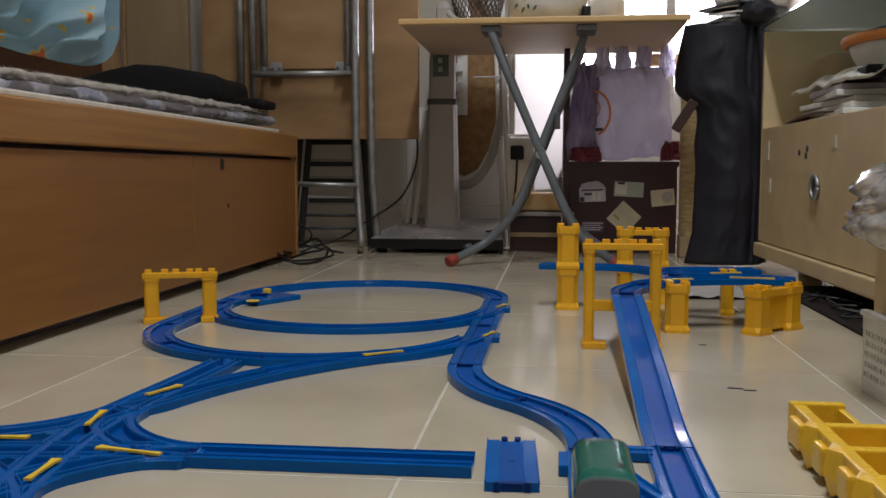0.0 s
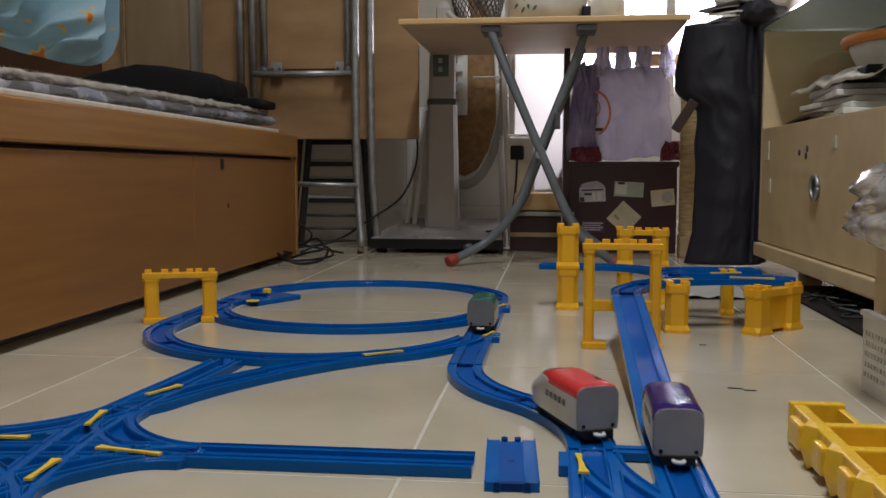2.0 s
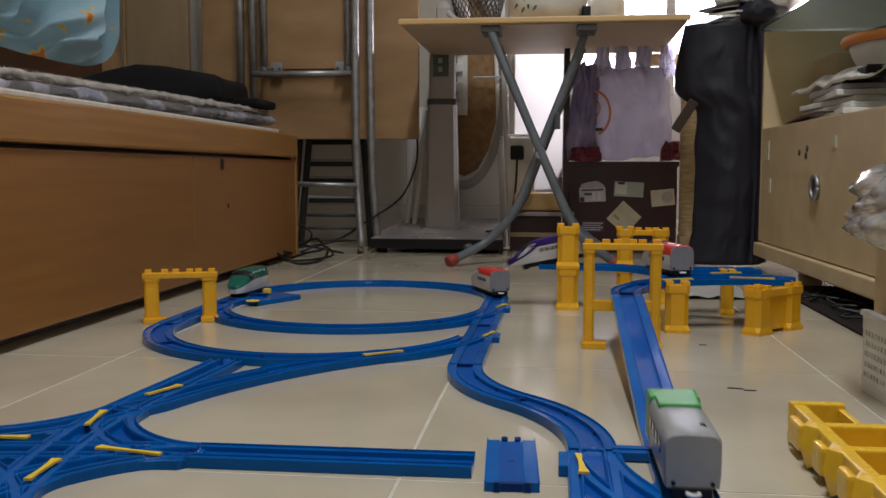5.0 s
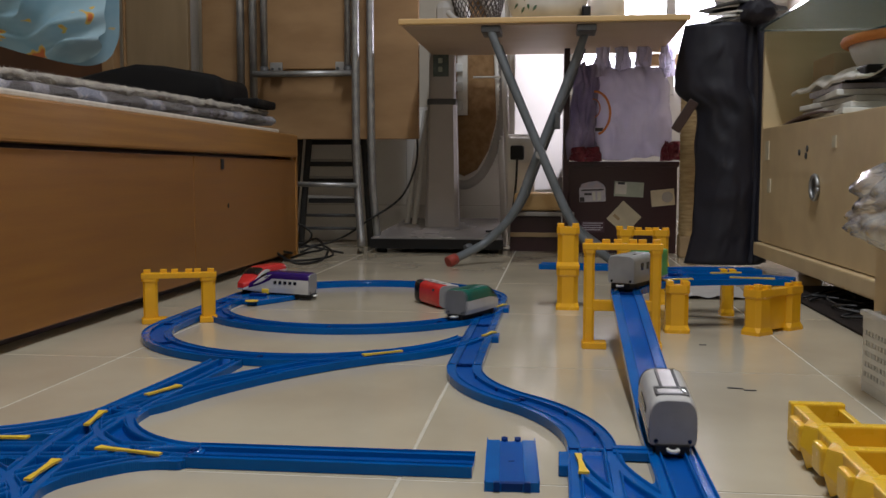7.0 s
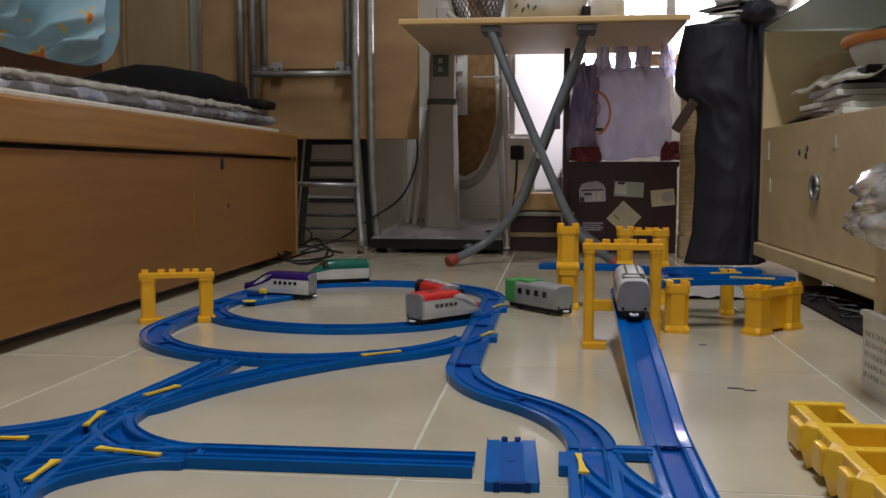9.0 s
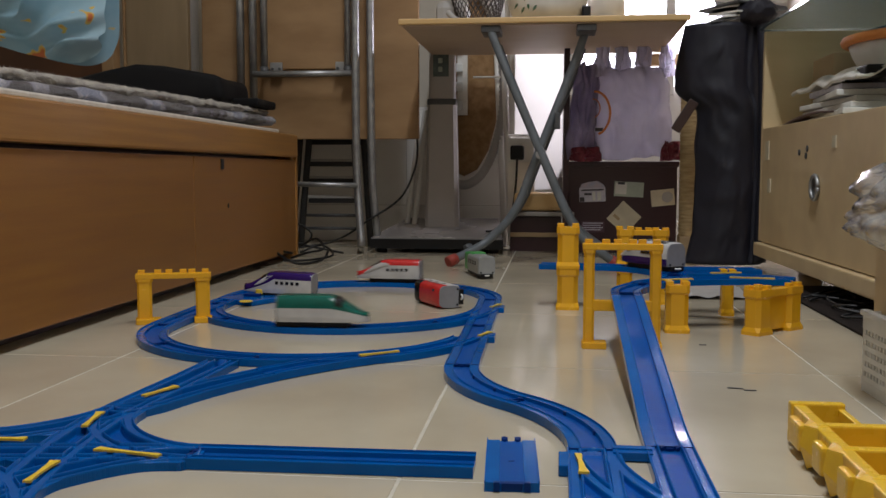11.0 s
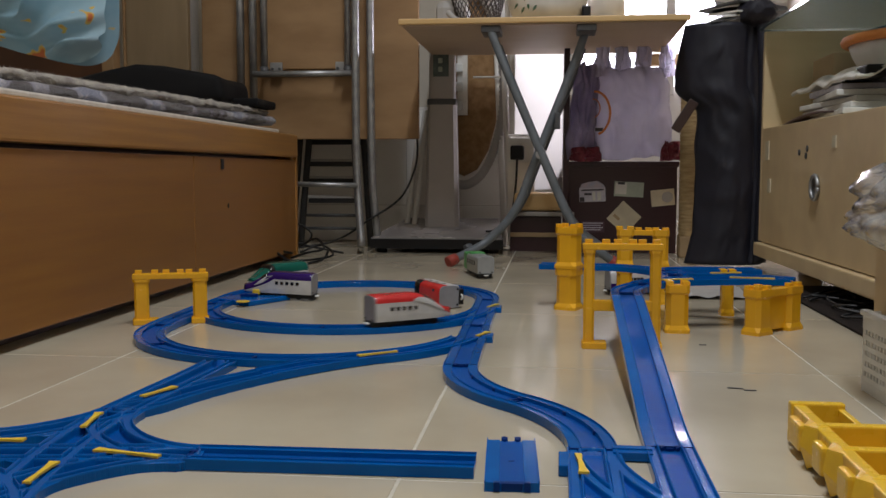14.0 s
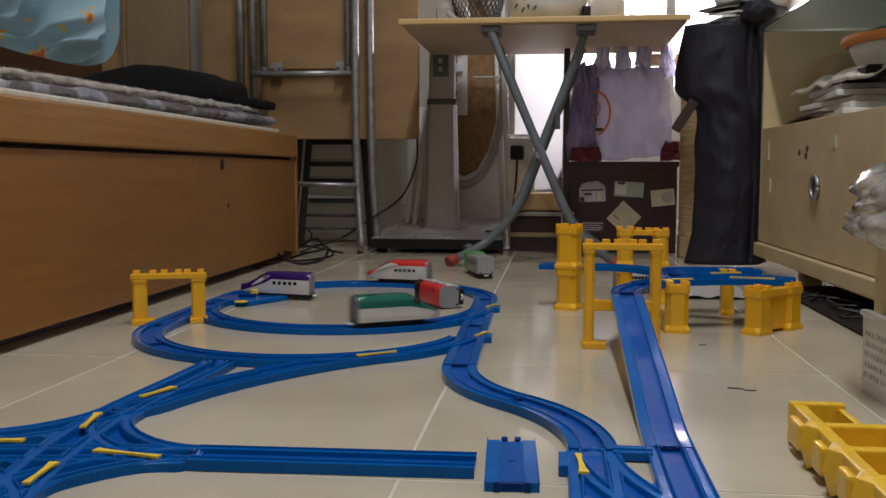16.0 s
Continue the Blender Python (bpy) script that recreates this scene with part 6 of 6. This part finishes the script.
# ---- what moves ----
def motions():
    steps = [0, 6.5, 6.7, 7.0, 7.5, 8.0, 8.5, 8.8, 9.0, 9.2, 10.0, 11.3, 12.0, 12.3, 12.5, 13.0, 14.0, 14.3, 14.6, 15.0, 16.0]
    walk(LAYOUT, [(t, swung(t)) for t in steps])
    walk(ARCH, [(t, swung(t) @ pose(-0.540, 1.312, 0, 0, 0, 19)) for t in steps])
    walk(GREEN, rows_floor([(0, 0.18), (0.3, 0.29), (0.6, 0.415), (0.9, 0.51), (1.2, 0.625), (1.5, 0.735), (1.8, 0.875), (2.1, 0.96), (2.4, 1.06), (2.7, 1.175), (3.0, 1.265), (3.3, 1.355), (3.6, 1.438), (4.2, 1.595),
                            (6.3, 2.36), (6.5, 2.43), (6.7, 2.49), (6.9, 2.545), (7.1, 2.62), (7.3, 2.685), (7.5, 2.735), (7.7, 2.79), (7.9, 2.86), (8.1, 2.93), (8.3, 3.005), (8.5, 3.073), (8.7, 3.135), (9.0, 3.21), (9.2, 3.265),
                            (11.3, 4.003), (11.5, 4.06), (11.7, 4.128), (11.9, 4.20), (12.1, 4.255), (12.3, 4.305), (12.5, 4.36), (12.7, 4.44), (12.9, 4.53), (13.1, 4.608), (13.3, 4.68), (13.5, 4.735), (13.7, 4.79), (13.9, 4.86),
                            (14.3, 4.955), (14.8, 5.08), (15.1, 5.16), (15.3, 5.255), (15.5, 5.37), (15.7, 5.455), (16.0, 5.568)], 0, 16))
    walk(RED, rows_floor([(0, -0.20), (1.0, 0.115), (1.2, 0.160), (1.5, 0.242), (1.8, 0.345), (2.1, 0.435), (2.4, 0.525), (2.7, 0.635), (3.0, 0.74), (3.6, 0.915), (4.2, 1.054), (6.3, 1.69), (6.6, 1.75), (7.0, 1.83), (7.3, 1.87), (7.7, 2.01), (7.9, 2.175), (8.1, 2.275), (8.3, 2.325),
                          (8.5, 2.39), (8.7, 2.445), (8.9, 2.495), (9.2, 2.56), (11.3, 3.188), (11.5, 3.25), (11.9, 3.375), (12.5, 3.48), (12.9, 3.64), (13.1, 3.75), (13.3, 3.81), (13.5, 3.868), (13.7, 3.932), (13.9, 3.998), (14.1, 4.05), (14.3, 4.095),
                          (14.5, 4.15), (14.7, 4.20), (15.0, 4.275), (15.3, 4.36), (15.5, 4.45), (15.7, 4.54), (16.0, 4.633)], 0, 16))
    up = rows_up([(0, -0.28), (1.5, 0.22), (1.8, 0.29), (2.1, 0.375), (2.4, 0.475), (2.7, 0.585), (3.0, 0.69), (3.3, 0.81), (3.6, 0.92), (3.9, 1.0), (4.2, 1.07), (4.9, UP_END - 0.035)], 0, 4.9)
    walk(TOWER, [(0, pose(0.020, 1.523, 0)), (12.5, pose(0.020, 1.523, 0)), (12.65, pose(0.0205, 1.522, 0, 0, 0, -4)), (12.9, pose(0.022, 1.520, 0, 0, 0, -23)), (16.0, pose(0.022, 1.520, 0, 0, 0, -23))])
    rest = at(-0.474, 1.578, 0.003, 174, 2)
    walk(PURPLE, up + [(5.1, at(-0.045, 1.555, 0.055, 176, -25)), (5.3, at(-0.12, 1.60, 0.012, 170, -4)), (5.7, at(-0.26, 1.67, 0.002, 172)), (6.3, at(-0.400, 1.645, 0.002, 178)), (6.5, at(-0.433, 1.605, 0.002, 176)), (6.8, rest), (8.8, rest),
                       (11.3, at(-0.470, 1.570, 0.003, 178, 2)), (12.0, at(-0.470, 1.570, 0.003, 178, 2)), (15.2, at(-0.471, 1.570, 0.003, 180, 2)), (15.6, at(-0.475, 1.572, 0.003, 181, 2)), (16.0, at(-0.476, 1.572, 0.003, 181, 2))])
    up = rows_up([(0, -0.70), (2.4, 0.155), (2.7, 0.26), (3.0, 0.36), (3.3, 0.45), (3.6, 0.555), (3.8, 0.635), (4.0, 0.725), (4.2, 0.80), (5.6, UP_END - 0.03)], 0, 5.6)
    rest = at(-0.178, 1.560, 0.0185, 122, 0, -88)
    walk(CRIMSON, up + [(5.8, at(-0.06, 1.56, 0.045, 165, -30, -20)), (6.0, at(-0.13, 1.555, 0.022, 145, -5, -70)), (6.2, rest), (16.0, rest)])
    up = rows_up([(0, -1.30), (4.2, 0.02), (6.3, 0.685), (6.5, 0.745), (6.7, 0.805), (7.0, 0.885), (7.2, 0.94), (7.4, 1.005), (7.6, 1.07), (7.8, 1.13), (8.0, 1.195), (8.2, UP_END - 0.083), (8.3, UP_END - 0.050)], 0, 8.3)
    low = at(-0.026, 1.490, 0.001, 131)
    walk(COMMUTER, up + [(8.4, at(-0.003, 1.557, 0.062, 174, -11)), (8.5, at(-0.030, 1.55, 0.058, 174, -22)), (8.6, at(-0.058, 1.535, 0.043, 168, -36)), (8.7, at(-0.060, 1.515, 0.032, 161, -34)), (8.8, at(-0.046, 1.492, 0.012, 148, 8)), (8.9, at(-0.036, 1.490, 0.001, 135)), (9.0, low), (9.2, low),
                         (9.7, at(-0.020, 1.545, 0.001, 128)), (10.1, at(-0.025, 1.68, 0.001, 125)), (10.5, at(-0.085, 1.86, 0.001, 116)), (10.9, at(-0.155, 1.975, 0.001, 108)), (11.3, at(-0.160, 1.985, 0.001, 108)), (16.0, at(-0.160, 1.985, 0.001, 108))])
    up = rows_up([(0, -0.80), (6.3, 0.235), (6.5, 0.275), (6.9, 0.36), (7.1, 0.40), (7.5, 0.475), (7.9, 0.555), (8.3, 0.62), (8.7, 0.69), (9.1, 0.755), (9.2, 0.77), (11.3, UP_END - 0.13), (11.7, UP_END - 0.06), (11.9, UP_END - 0.02)], 0, 11.9)
    walk(SILVER, up + [(12.0, at(-0.016, 1.557, 0.068, 174, -13)), (12.1, at(-0.034, 1.555, 0.066, 175, -17)), (12.2, at(-0.052, 1.55, 0.064, 174, -19)), (12.3, at(-0.058, 1.54, 0.052, 148, -4)), (12.4, at(-0.058, 1.53, 0.036, 92, 18, -30)), (12.5, at(-0.020, 1.535, 0.026, 54, 8, -60)),
                       (12.6, at(0.006, 1.56, 0.014, 32, 0, -34)), (12.8, at(0.031, 1.615, 0.001, 22)), (13.1, at(0.058, 1.66, 0.001, 20)), (13.6, at(0.135, 1.70, 0.001, 16)), (15.0, at(0.165, 1.74, 0.001, 12)), (16.0, at(0.170, 1.745, 0.001, 12))])


motions()
